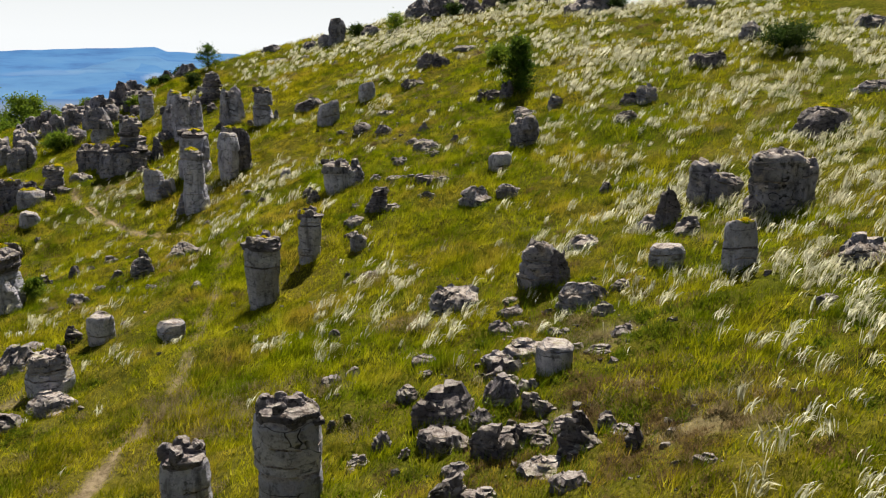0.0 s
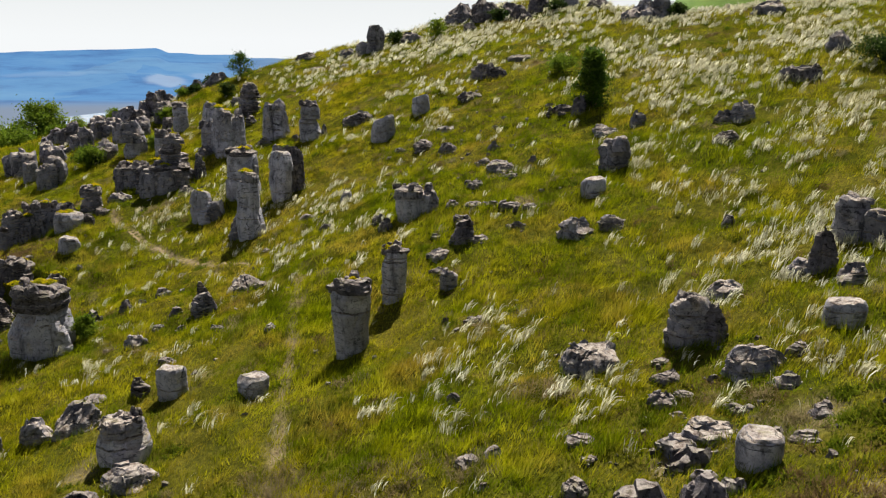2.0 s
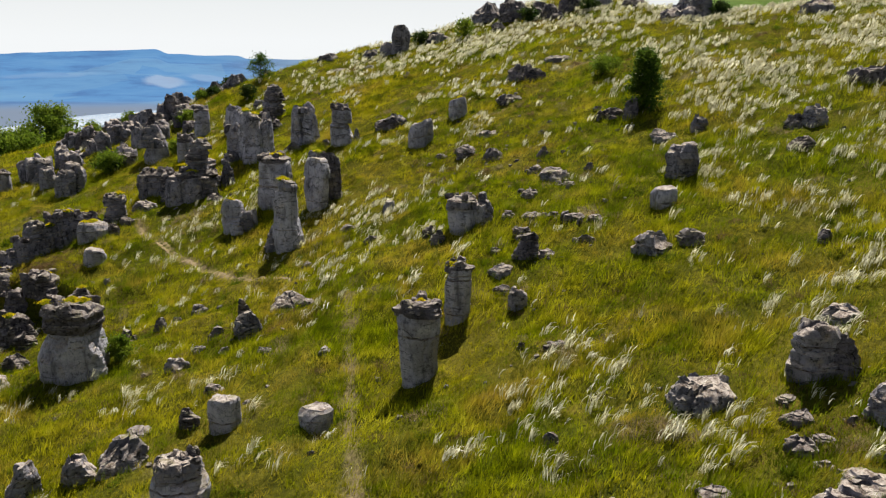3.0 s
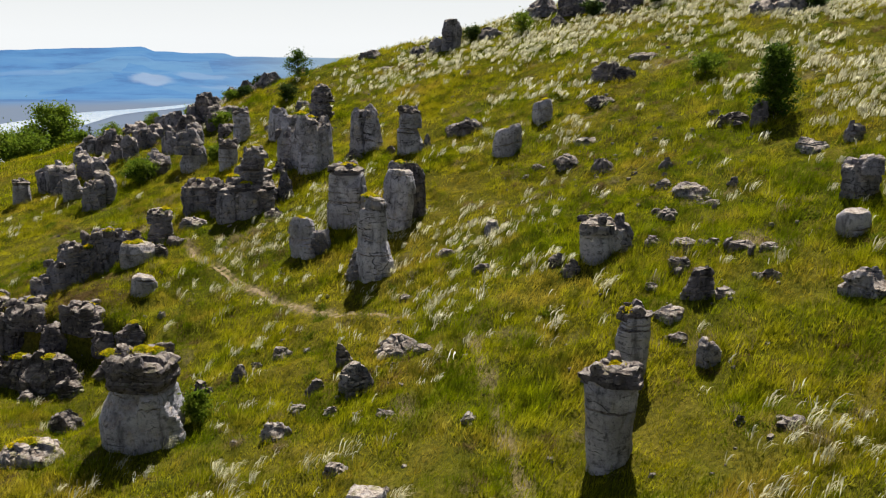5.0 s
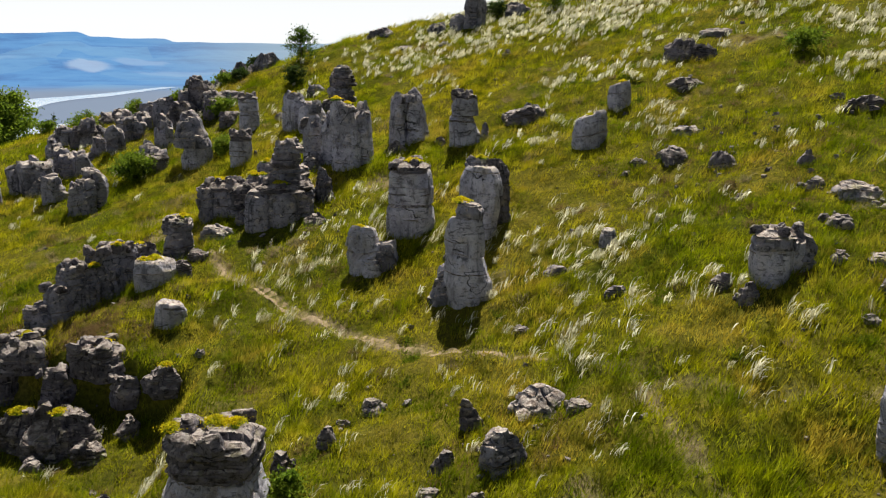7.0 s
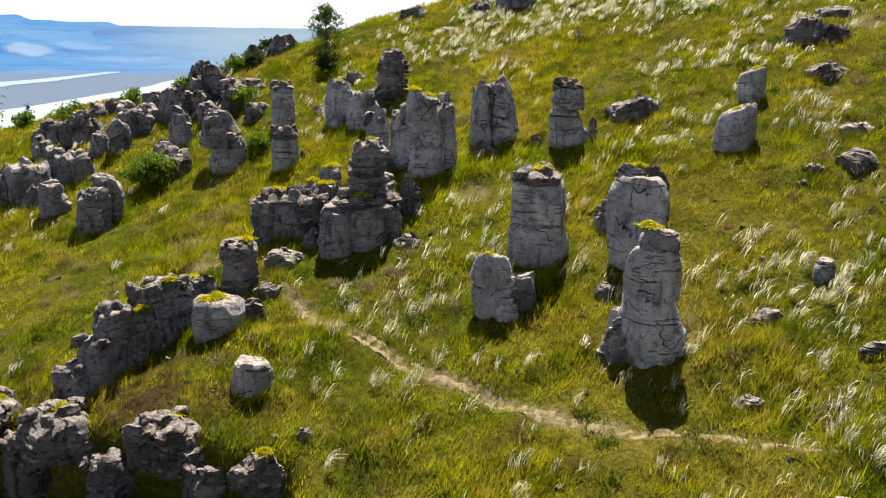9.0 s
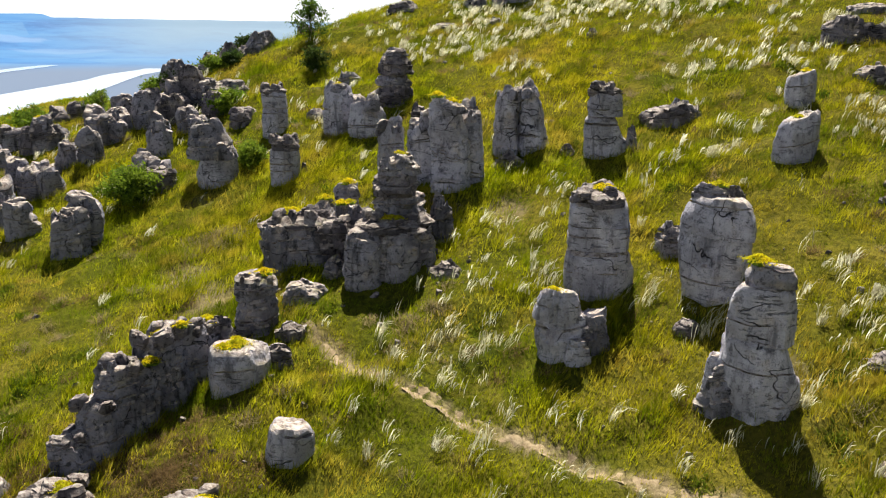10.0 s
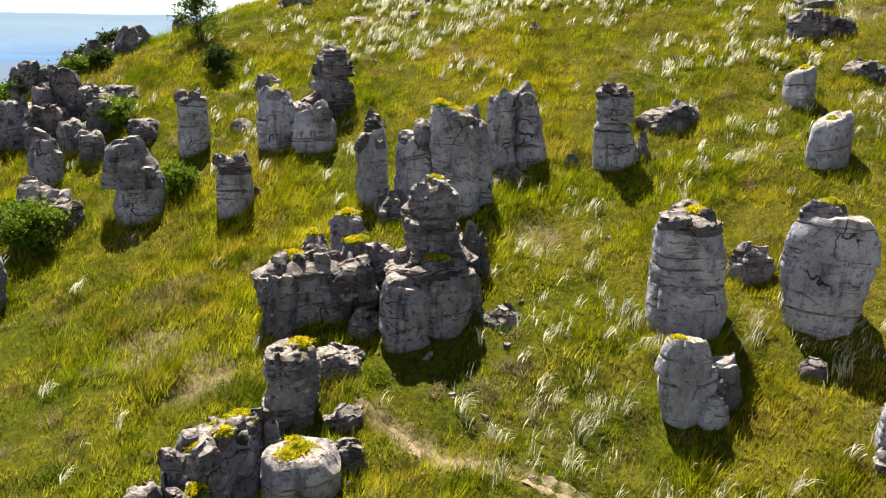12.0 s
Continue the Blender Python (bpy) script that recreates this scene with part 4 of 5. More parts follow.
boulder(4.04, 17.98, 0.14, 0.50, 0.32)
pillar(5.18, 18.71, 0.46, 0.85, 0.80, plain=True)
spire(5.89, 21.41, 0.95, 0.70, 0.41)
boulder(6.15, 20.45, 0.41, 0.81, 0.58)
boulder(5.46, 21.54, 0.31, 0.61, 0.44)
pillar(6.47, 17.68, 0.95, 0.86, 0.66, -0.03, 0.01, flowers=1, plain=True)
crag(7.51, 22.77, 0.87, 1.17, 0.86, 0.06, -0.02)
stacked(8.27, 20.61, [(0.85, 1.30, 1.38, 0.0, 0.0), (0.66, 1.40, 1.34, 0.0, 0.0)], "broad square limestone block split down its face", mat=GREYROCK, rubble=8, beside=((1.34, 0.8, 0.75, 0.46, -0.22),))
boulder(8.00, 20.55, 0.53, 0.97, 0.70, flowers=1)
boulder(11.73, 26.05, 0.56, 1.59, 1.21, flowers=1, dark=True)
boulder(8.34, 16.08, 0.54, 1.15, 0.88)
crag(3.20, 31.72, 0.87, 1.05, 0.97)
pillar(2.18, 29.92, 0.48, 0.84, 0.80, plain=True)
boulder(8.01, 33.43, 0.66, 0.83, 0.53)
boulder(7.39, 33.54, 0.52, 0.75, 0.53)
boulder(4.75, 35.52, 0.65, 0.61, 0.51)
boulder(3.64, 35.54, 0.18, 0.94, 0.70)
boulder(3.30, 39.30, 0.59, 0.57, 0.46)
boulder(0.03, 47.11, 0.61, 1.16, 0.92, dark=True)
boulder(1.42, 49.12, 0.17, 1.46, 1.14)
boulder(-1.50, 44.31, 0.43, 0.75, 0.52)
boulder(-6.60, 45.83, 0.54, 0.90, 0.72)
boulder(1.27, 27.14, 0.48, 1.02, 0.69)
boulder(2.31, 27.09, 0.25, 0.84, 0.62)
boulder(-4.63, 31.29, 0.32, 0.55, 0.34)
pillar(2.16, 14.80, 0.44, 0.69, 0.75, plain=True)
pillar(-2.32, 12.33, 1.80, 1.10, 0.99)
pillar(-4.22, 13.08, 1.18, 0.91, 0.82)
boulder(0.12, 14.05, 0.50, 1.06, 0.75, dark=True)
boulder(0.12, 13.19, 0.31, 0.91, 0.71, dark=True)
boulder(1.05, 12.54, 0.47, 0.82, 0.61, dark=True)
boulder(1.17, 14.06, 0.44, 0.67, 0.43, dark=True)
boulder(1.27, 15.40, 0.37, 0.70, 0.54)
boulder(-0.55, 15.28, 0.21, 0.47, 0.38)
boulder(1.81, 13.46, 0.18, 0.44, 0.34)
boulder(2.23, 11.89, 0.55, 0.68, 0.43, -0.12, 0.02)
boulder(1.65, 12.37, 0.13, 0.43, 0.29)
boulder(1.71, 11.64, 0.14, 0.87, 0.53)
boulder(1.88, 10.82, 0.14, 0.53, 0.39)
boulder(2.86, 11.44, 0.33, 0.28, 0.21)
boulder(-0.90, 13.61, 0.32, 0.40, 0.27)
boulder(0.13, 11.45, 0.34, 0.56, 0.42)
boulder(0.66, 11.19, 0.18, 0.59, 0.45)
boulder(-1.79, 17.15, 0.16, 0.38, 0.30)
boulder(-2.25, 17.16, 0.18, 0.44, 0.33)
boulder(-0.54, 13.09, 0.13, 0.25, 0.19)
boulder(-1.35, 13.28, 0.17, 0.46, 0.31)
boulder(1.36, 17.52, 0.25, 0.53, 0.37)
boulder(7.08, 14.69, 0.12, 0.45, 0.31)
boulder(14.18, 40.06, 0.74, 1.04, 0.73)
boulder(11.27, 36.47, 0.49, 1.43, 1.05)
boulder(19.58, 39.58, 0.47, 1.53, 1.17)
boulder(14.43, 28.63, 0.28, 1.32, 0.94)
boulder(6.95, 31.59, 0.29, 0.83, 0.50)
boulder(10.70, 49.41, 0.12, 0.89, 0.63)
boulder(14.63, 49.42, 0.53, 1.71, 1.39)
crag(-7.04, 60.49, 1.64, 1.09, 0.94, 0.14, 0.02)
boulder(-7.96, 60.60, 0.78, 0.78, 0.63)
boulder(-8.95, 60.93, 0.52, 1.02, 0.79)
boulder(-11.86, 62.78, 0.41, 1.30, 0.97)
boulder(-4.72, 61.26, 0.53, 1.50, 1.11)
boulder(-1.31, 63.16, 1.05, 2.07, 1.13)
boulder(2.32, 59.26, 0.70, 1.26, 0.98)
boulder(-8.93, 58.14, 0.24, 0.75, 0.53)
boulder(5.06, 25.34, 0.25, 0.42, 0.28)
boulder(-2.07, 28.57, 0.65, 0.70, 0.48)
boulder(-2.76, 28.20, 0.19, 0.71, 0.47)
crag(-2.48, 26.25, 0.45, 0.54, 0.50)
boulder(-4.92, 32.07, 0.34, 0.51, 0.40)
boulder(-7.00, 33.28, 0.17, 0.39, 0.27)
boulder(-13.56, 30.90, 0.30, 0.49, 0.30)
boulder(-11.27, 29.13, 0.40, 0.45, 0.32)
spire(-10.59, 30.19, 0.56, 0.55, 0.21, -0.15, -0.00)
boulder(-10.25, 28.76, 0.65, 0.85, 0.49)
boulder(-12.57, 31.86, 0.28, 0.59, 0.42)
boulder(-9.28, 30.21, 0.45, 1.18, 0.39)
boulder(-2.48, 41.18, 0.18, 0.99, 0.79)
boulder(-2.47, 38.36, 0.43, 0.81, 0.54)
boulder(-0.65, 36.92, 0.45, 0.55, 0.21)
boulder(-0.45, 34.60, 0.32, 1.10, 0.63)
boulder(-2.32, 31.85, 0.16, 0.56, 0.39)
boulder(0.18, 30.04, 0.14, 0.59, 0.44)
boulder(3.40, 35.84, 0.25, 0.66, 0.43)
pillar(-28.15, 50.45, 1.13, 0.94, 0.77)
crag(-26.19, 54.45, 0.90, 1.35, 1.08)
crag(-27.43, 60.07, 0.68, 1.94, 1.41)
crag(-22.54, 57.15, 1.31, 1.07, 0.82)
boulder(-26.09, 51.11, 0.78, 1.12, 0.84)
crag(-19.72, 57.32, 0.63, 1.58, 1.26)
crag(-21.04, 57.55, 0.89, 1.46, 1.14)
boulder(0.29, 12.05, 0.12, 0.52, 0.35)
boulder(1.60, 14.35, 0.16, 0.51, 0.37)
boulder(0.75, 13.50, 0.24, 0.42, 0.29)
boulder(2.66, 12.29, 0.23, 0.35, 0.23)
boulder(3.62, 10.44, 0.12, 0.38, 0.26)
boulder(1.67, 18.35, 0.16, 0.56, 0.38)
boulder(3.79, 16.21, 0.12, 0.38, 0.25)
stacked(-10.2, 35.51, [(1.14, 1.46, 1.16, 0.0, 0.0), (0.94, 1.14, 1.02, -0.04, 0.0), (0.42, 0.84, 0.70, 0.12, 0.0)], "tall pale limestone pillar in two stages under a dark cap", flowers=2, deep=0.72, turn=-0.9, beside=((0.78, 0.6, 0.45, -0.55, -0.1), (0.5, 0.5, 0.35, 0.45, -0.2)))
stacked(-12.67, 38.13, [(0.72, 1.02, 1.08, -0.08, 0.0), (0.54, 0.98, 0.74, -0.14, 0.06)], "rounded limestone stump with a smaller drum on top", flowers=1, top=LIMESTONE, beside=((0.86, 0.62, 0.52, 0.52, -0.05), (0.35, 0.55, 0.4, 0.1, -0.42)))
stacked(-9.49, 38.45, [(1.22, 1.26, 1.54, 0.0, 0.0), (0.70, 1.52, 1.20, 0.06, 0.0), (0.28, 0.8, 0.62, -0.2, 0.05)], "broad barrel shaped limestone pillar with dark stains", flowers=1, deep=0.62, turn=-0.9)
wedge(-5.39, 42.18, 0.98, 1.12, 0.98, (0.20, -0.06), "pale slanted limestone stone split by one crack", flowers=1)
wedge(-3.71, 44.75, 0.80, 0.88, 0.84, (0.20, -0.06), "pale slanted limestone stone with a crusted top", flowers=1)
stacked(-19.87, 50.27, [(0.85, 1.25, 1.20, 0.12, 0.0), (1.15, 1.62, 0.85, -0.10, 0.0)], "grey limestone pillar with an overhanging upper block")
stacked(-15.48, 28.66, [(1.42, 2.06, 1.78, 0.0, 0.0), (0.84, 1.84, 1.74, 0.10, 0.0)], "thick pale limestone pillar under a dark cracked cap", flowers=5, top=CAPROCK, rubble=11, beside=((1.40, 1.15, 1.0, 0.52, -0.38),))
stacked(-5.08, 23.95, [(1.72, 0.84, 1.02, 0.0, 0.0), (0.30, 1.14, 1.0, 0.02, 0.0)], "pale limestone pillar, narrow below, under a brown cap", flowers=1, top=CAPROCK, rubble=6)
boulder(0.2, 61.6, 1.2, 2.0, 1.5, dark=True)
boulder(1.9, 60.6, 0.8, 1.5, 1.0, dark=True)
boulder(3.6, 60.3, 1.0, 1.6, 1.2, dark=True)
boulder(5.4, 59.0, 0.7, 1.4, 1.0)
boulder(-0.9, 60.0, 0.5, 0.9, 0.6, dark=True)
boulder(2.6, 58.2, 0.45, 0.9, 0.6)
boulder(6.9, 56.8, 0.6, 1.3, 0.9, dark=True)
boulder(-18.4, 63.2, 0.9, 1.6, 1.0)
boulder(-19.5, 62.9, 0.8, 1.4, 0.9)
boulder(-20.4, 62.7, 0.8, 1.2, 0.8)
boulder(8.8, 52.3, 1.0, 2.4, 1.9)
boulder(-16.2, 64.0, 0.5, 0.9, 0.6)
# ledge and loose blocks in the darkest rock colour, standing in for overhang shade
ridge([(-23.6, 37.65, 0.45, 1.5), (-22.55, 36.85, 0.85, 0.95), (-21.8, 36.8, 0.5, 1.5), (-20.75, 36.0, 0.8, 1.05), (-19.6, 35.8, 0.45, 1.4), (-18.8, 35.25, 0.35, 0.8)], "dark cracked rock ledge below brown turf and yellow flowers", 7, CAPROCK)
boulder(-20.1, 34.3, 0.95, 1.45, 1.09, dark=True, flowers=1)
boulder(-21.2, 34.7, 0.9, 1.3, 0.98, dark=True, flowers=2)
boulder(-19.3, 33.6, 0.5, 0.8, 0.60, dark=True)
boulder(-17.8, 34.9, 0.45, 0.9, 0.68, dark=True, flowers=1)
boulder(-22.3, 35.1, 0.8, 1.1, 0.83, dark=True)
boulder(-20.6, 33.5, 0.35, 0.6, 0.45, dark=True)
boulder(-18.6, 34.4, 0.45, 0.6, 0.45, dark=True)
ridge([(-21.75, 37.95, 0.55, 0.8), (-21.3, 38.25, 1.0, 0.95), (-20.85, 38.75, 1.35, 1.05), (-20.35, 39.3, 1.45, 1.05), (-19.85, 39.75, 1.3, 0.95), (-19.5, 40.15, 0.95, 0.75)], "long crumbling grey limestone ridge with yellow flowers", 5)
boulder(-19.25, 40.2, 0.85, 0.7, 0.55, dark=True)
stacked(-17.51, 43.71, [(0.80, 1.75, 1.8, 0.0, 0.0), (0.24, 1.75, 1.4, 0.0, 0.0)], "broad grey limestone block heaped with broken stones", flowers=2, mat=GREYROCK, top=CAPROCK, rubble=14, beside=((0.85, 0.85, 0.8, -0.5, -0.35), (0.78, 0.8, 0.7, 0.45, -0.45), (0.6, 0.55, 0.5, 0.95, -0.2)))
stacked(-15.68, 42.18, [(0.98, 1.75, 1.8, 0.1, 0.0), (0.24, 1.75, 1.4, 0.1, 0.0)], "broad grey limestone block with yellow flowers on top", flowers=6, mat=GREYROCK, top=CAPROCK, rubble=12, beside=((1.05, 0.9, 0.85, -0.52, -0.38), (0.92, 0.95, 0.85, 0.35, -0.48), (0.8, 0.7, 0.6, 0.9, 0.0)))
boulder(-16.45, 43.70, 1.05, 1.6, 1.4, flowers=2)
boulder(-16.60, 42.60, 0.35, 0.55, 0.4)
boulder(-16.70, 43.00, 0.4, 0.9, 0.7, lift=0.75, dark=True)
crag(-13.95, 46.35, 1.85, 1.05, 0.75, pale=True)
crag(-13.15, 45.4, 2.25, 1.32, 0.95, -0.08, 0.05, flowers=2, pale=True)
boulder(-11.75, 45.9, 0.45, 0.8, 0.5)
boulder(1.23, 15.88, 0.20, 0.63, 0.50, broken=0.5, tilt=0.1)
boulder(1.3, 14.74, 0.18, 0.49, 0.39, broken=0.5, tilt=0.1)
boulder(1.07, 14.16, 0.39, 0.51, 0.41, broken=0.5, tilt=0.1)
boulder(1.84, 16.12, 0.16, 0.95, 0.76, broken=0.5, tilt=0.1)
boulder(1.6, 13.58, 0.24, 0.40, 0.32, broken=0.5, tilt=0.1)
boulder(2.09, 12.7, 0.22, 0.67, 0.54, broken=0.5, tilt=0.1)
boulder(1.11, 15.39, 0.19, 0.46, 0.36, broken=0.5, tilt=0.1)
boulder(3.62, 15.98, 0.12, 0.47, 0.37, broken=0.5, tilt=0.1)
boulder(3.17, 15.27, 0.11, 0.60, 0.48, broken=0.5, tilt=0.1)
boulder(2.88, 12.1, 0.12, 0.48, 0.38, broken=0.5, tilt=0.1)
boulder(-0.28, 16.76, 0.17, 0.55, 0.44, broken=0.5, tilt=0.1)
boulder(1.51, 12.68, 0.16, 0.50, 0.40, broken=0.5, tilt=0.1)
crag(-28.21, 60.0, 0.67, 1.07, 0.91, dark=True)
crag(-26.86, 58.43, 0.78, 1.03, 0.88, dark=True)
crag(-26.96, 62.8, 0.63, 1.15, 0.98, dark=True)
crag(-25.99, 62.28, 0.58, 0.89, 0.75, dark=True)
crag(-23.61, 58.66, 0.83, 0.88, 0.75)
crag(-22.73, 57.84, 0.78, 0.91, 0.78)
crag(-21.64, 56.65, 0.94, 1.11, 0.94, dark=True)
crag(-21.14, 57.78, 1.50, 1.37, 1.17, dark=True)
crag(-27.45, 53.42, 0.79, 1.09, 0.93, dark=True)
crag(-20.5, 54.08, 0.70, 0.79, 0.67)
crag(-19.03, 54.33, 0.45, 0.84, 0.71, dark=True)
crag(-20.17, 56.0, 0.74, 0.87, 0.74, dark=True)
crag(-23.9, 56.53, 1.03, 1.21, 1.03)
crag(-21.91, 51.16, 0.72, 1.32, 1.13, dark=True)
slab(-16.35, 31.55, 0.35, 0.9)
boulder(-18.2, 28.5, 0.4, 1.6, 1.25, flowers=4)
slab(-1.09, 35.58, 0.33, 0.71)
slab(0.68, 34.29, 0.30, 0.38)
slab(-1.48, 33.53, 0.25, 0.83)
slab(-0.20, 33.60, 0.17, 0.84)
slab(-2.84, 36.08, 0.23, 0.45)
slab(-0.45, 39.32, 0.17, 0.40)
slab(1.90, 39.44, 0.53, 0.52)
slab(2.12, 40.61, 0.27, 0.65)
slab(-1.05, 30.91, 0.19, 0.60)
slab(-0.40, 30.42, 0.19, 0.90)
slab(-0.36, 28.64, 0.36, 0.70)
slab(-2.04, 30.24, 0.43, 0.73)
slab(-2.92, 29.59, 0.18, 0.42)
slab(-1.51, 28.30, 0.21, 0.68)
slab(-2.79, 27.39, 0.22, 0.58)
slab(-2.60, 23.98, 0.19, 0.28)
slab(-8.59, 29.62, 0.17, 0.68)
slab(-13.26, 31.64, 0.20, 0.38)
slab(-10.79, 28.00, 0.16, 0.45)
slab(-11.59, 28.38, 0.17, 0.46)
slab(-9.42, 27.19, 0.13, 0.49)
slab(-7.63, 26.06, 0.25, 0.46)
slab(-1.56, 31.35, 0.21, 0.81)
slab(2.48, 39.43, 0.44, 1.02)
slab(-1.85, 23.46, 0.16, 0.62)
slab(-2.45, 19.54, 0.39, 0.39)
slab(-2.02, 16.05, 0.19, 0.27)
slab(-0.22, 16.07, 0.09, 0.33)
slab(-1.67, 14.94, 0.18, 0.21)
slab(-1.97, 14.88, 0.22, 0.21)
slab(1.69, 19.00, 0.13, 0.44)
slab(1.50, 16.90, 0.12, 0.40)
slab(1.86, 17.73, 0.12, 0.48)
slab(2.50, 16.48, 0.14, 0.56)
slab(2.70, 15.57, 0.11, 0.43)


# ---- the footpath ----
def footpath():
    """The trodden earth of the main trail, ragged at its edges."""
    line = np.array(TRAIL[:8])
    at = np.concatenate([[0], np.cumsum(np.hypot(*np.diff(line, axis=0).T))])
    k = np.arange(0, at[-1], 0.12)
    x, y = np.interp(k, at, line[:, 0]), np.interp(k, at, line[:, 1])
    for _ in range(12):
        x[1:-1], y[1:-1] = (x[:-2] + 2 * x[1:-1] + x[2:]) / 4, (y[:-2] + 2 * y[1:-1] + y[2:]) / 4
    dx, dy = np.gradient(x), np.gradient(y)
    n = np.hypot(dx, dy)
    rows = []
    for q in np.linspace(-1, 1, 7):
        wide = 0.125 * (1 + 0.5 * vnoise(k * 1.7, q > 0, 0, 55) + 0.3 * vnoise(k * 6, q > 0, 0, 56)) * smooth(at[-1], at[-1] - 3, k)
        px, py = x - dy / n * wide * q, y + dx / n * wide * q
        rows.append(np.stack([px, py, height(px, py) + 0.012 - 0.02 * abs(q) ** 3], -1))
    v = np.stack(rows, 1)
    return tagged(new("footpath", mesh_of("footpath", v.reshape(-1, 3), grid_faces(len(k), 7), EARTH, True)), "narrow trodden earth footpath through the grass", "path", kind="structure")


footpath()


# ---- trees and shrubs ----
def limb(path, radii, sides=6):
    """A tapered round branch along a path."""
    path = np.array(path, float)
    n = len(path)
    ring = np.linspace(0, 2 * math.pi, sides, endpoint=False)
    v = []
    for k in range(n):
        d = path[min(k + 1, n - 1)] - path[max(k - 1, 0)]
        d /= np.linalg.norm(d) + 1e-9
        u = np.cross(d, (0.31, 0.92, 0.2))
        u /= np.linalg.norm(u) + 1e-9
        q = np.cross(d, u)
        v.append(path[k] + radii[k] * (np.cos(ring)[:, None] * u + np.sin(ring)[:, None] * q))
    i, j = np.meshgrid(np.arange(n - 1), np.arange(sides), indexing="ij")
    a, b = (i * sides + j).ravel(), (i * sides + (j + 1) % sides).ravel()
    return np.concatenate(v), np.stack([a, b, b + sides, a + sides], 1)


def joined(pieces):
    vs, fs, o = [], [], 0
    for v, f in pieces:
        vs.append(v), fs.append(f + o)
        o += len(v)
    return np.concatenate(vs), np.concatenate(fs)


def woody(name, x, y, h, w, leaves, size, seed, mat, label, category, stem=0.12, airy=0.0, limbs=14, shape=1.0, z=None, cone=False):
    """A tree or shrub: stem, limbs, and leaves in clumps round the limbs' ends."""
    rng = np.random.RandomState(seed)
    root = new(name)
    root.location = (x, y, float(height(x, y)) - 0.05 if z is None else z)
    pieces, tips = [], []
    bend = rng.normal(0, 0.04 * h, (6, 2))
    trunk = np.array([(bend[k, 0] * k / 5, bend[k, 1] * k / 5, h * 0.92 * k / 5) for k in range(6)])
    pieces.append(limb(trunk, [stem * (1 - 0.16 * k) for k in range(6)], 7))
    for k in range(limbs):
        f = 0.12 + 0.8 * (k + rng.uniform(0, 0.8)) / limbs
        p = np.array([np.interp(f, np.linspace(0, 1, 6), trunk[:, i]) for i in range(3)])
        ang = k * 2.4 + rng.uniform(-0.4, 0.4)
        reach = 0.5 * w * (math.sin(math.pi * min(1, f * 0.9 + 0.08)) ** 0.6) * (1 - 0.55 * f * shape) * rng.uniform(0.7, 1.15)
        if cone:
            f2 = (k + 0.5) / limbs
            p = np.array([np.interp(0.04 + 0.9 * f2, np.linspace(0, 1, 6), trunk[:, i]) for i in range(3)])
            reach = 0.55 * w * (1 - 0.85 * f2) ** 0.8 * rng.uniform(0.75, 1.15)
        end = p + np.array([math.cos(ang) * reach, math.sin(ang) * reach, reach * rng.uniform(0.15, 0.6)])
        mid = (p + end) / 2 + rng.normal(0, 0.06 * reach + 0.005, 3)
        pieces.append(limb([p, mid, end], [stem * 0.45 * (1 - 0.6 * f), stem * 0.25, stem * 0.06], 5))
        tips += [end, mid, (mid + end) / 2, p]
    v, f = joined(pieces)
    part("trunk", mesh_of("trunk", v, f, BARK, True), root)
    tips = np.array(tips)
    at = tips[rng.randint(0, len(tips), leaves)]
    at = at + rng.normal(0, 1, (leaves, 3)) * (0.085 * w) * rng.uniform(0.3, 1.3, (leaves, 1)) * np.array([1, 1, 0.8])
    at = at[(at[:, 2] > 0.03)]
    if airy:
        at = at[vnoise(at[:, 0] * 3, at[:, 1] * 3, at[:, 2] * 3, seed) > -0.6 + airy]
    v, f = leaf_cloud(at, size, rng)
    part("crown", mesh_of("crown", v, f, mat), root)
    return tagged(root, label, category)


woody("tree", 3.62, 39.0, 2.75, 1.55, 9000, 0.055, 3, TREELEAF, "dark green bushy young tree on the grassy slope", "tree", 0.07, limbs=46, cone=True)
boulder(3.05, 38.75, 0.75, 0.62, 0.5, dark=True)
woody("tree", -16.2, 61.2, 1.85, 1.75, 3200, 0.05, 4, TREELEAF, "bushy young tree on the hill's edge", "tree", 0.04, 0.25, 26, cone=True)
woody("shrub", -16.3, 57.4, 0.9, 1.3, 3080, 0.045, 5, DARKLEAF, "dark green shrub on the slope", "shrub", 0.03)
woody("shrub", -22.4, 50.2, 1.15, 2.0, 5720, 0.05, 6, LEAF, "round green shrub among grey stones", "shrub", 0.04)
woody("shrub", -19.8, 55.8, 0.85, 1.2, 2860, 0.045, 7, LEAF, "bright green shrub among grey stones", "shrub", 0.03)
woody("shrub", -18.7, 50.5, 0.8, 1.1, 2420, 0.045, 8, LEAF, "green shrub beside a limestone pillar", "shrub", 0.03)
woody("shrub", -14.2, 28.9, 0.9, 0.9, 2420, 0.045, 9, LEAF, "green shrub beside a thick limestone pillar", "shrub", 0.03)
woody("shrub", 3.0, 44.9, 0.8, 1.6, 2860, 0.05, 10, LEAF, "low green shrub on the grassy slope", "shrub", 0.03)
woody("shrub", 14.5, 36.3, 1.1, 2.8, 5720, 0.05, 11, DARKLEAF, "wide flat dark green shrub", "shrub", 0.04)
woody("tree", -45.5, 95.0, 6.4, 6.0, 11000, 0.14, 21, LEAF, "bright green round tree on the far shoulder", "tree", 0.14)
woody("shrub", -47.5, 91.0, 3.0, 8.0, 13200, 0.14, 22, LEAF, "broad green thicket on the far shoulder", "shrub", 0.08)
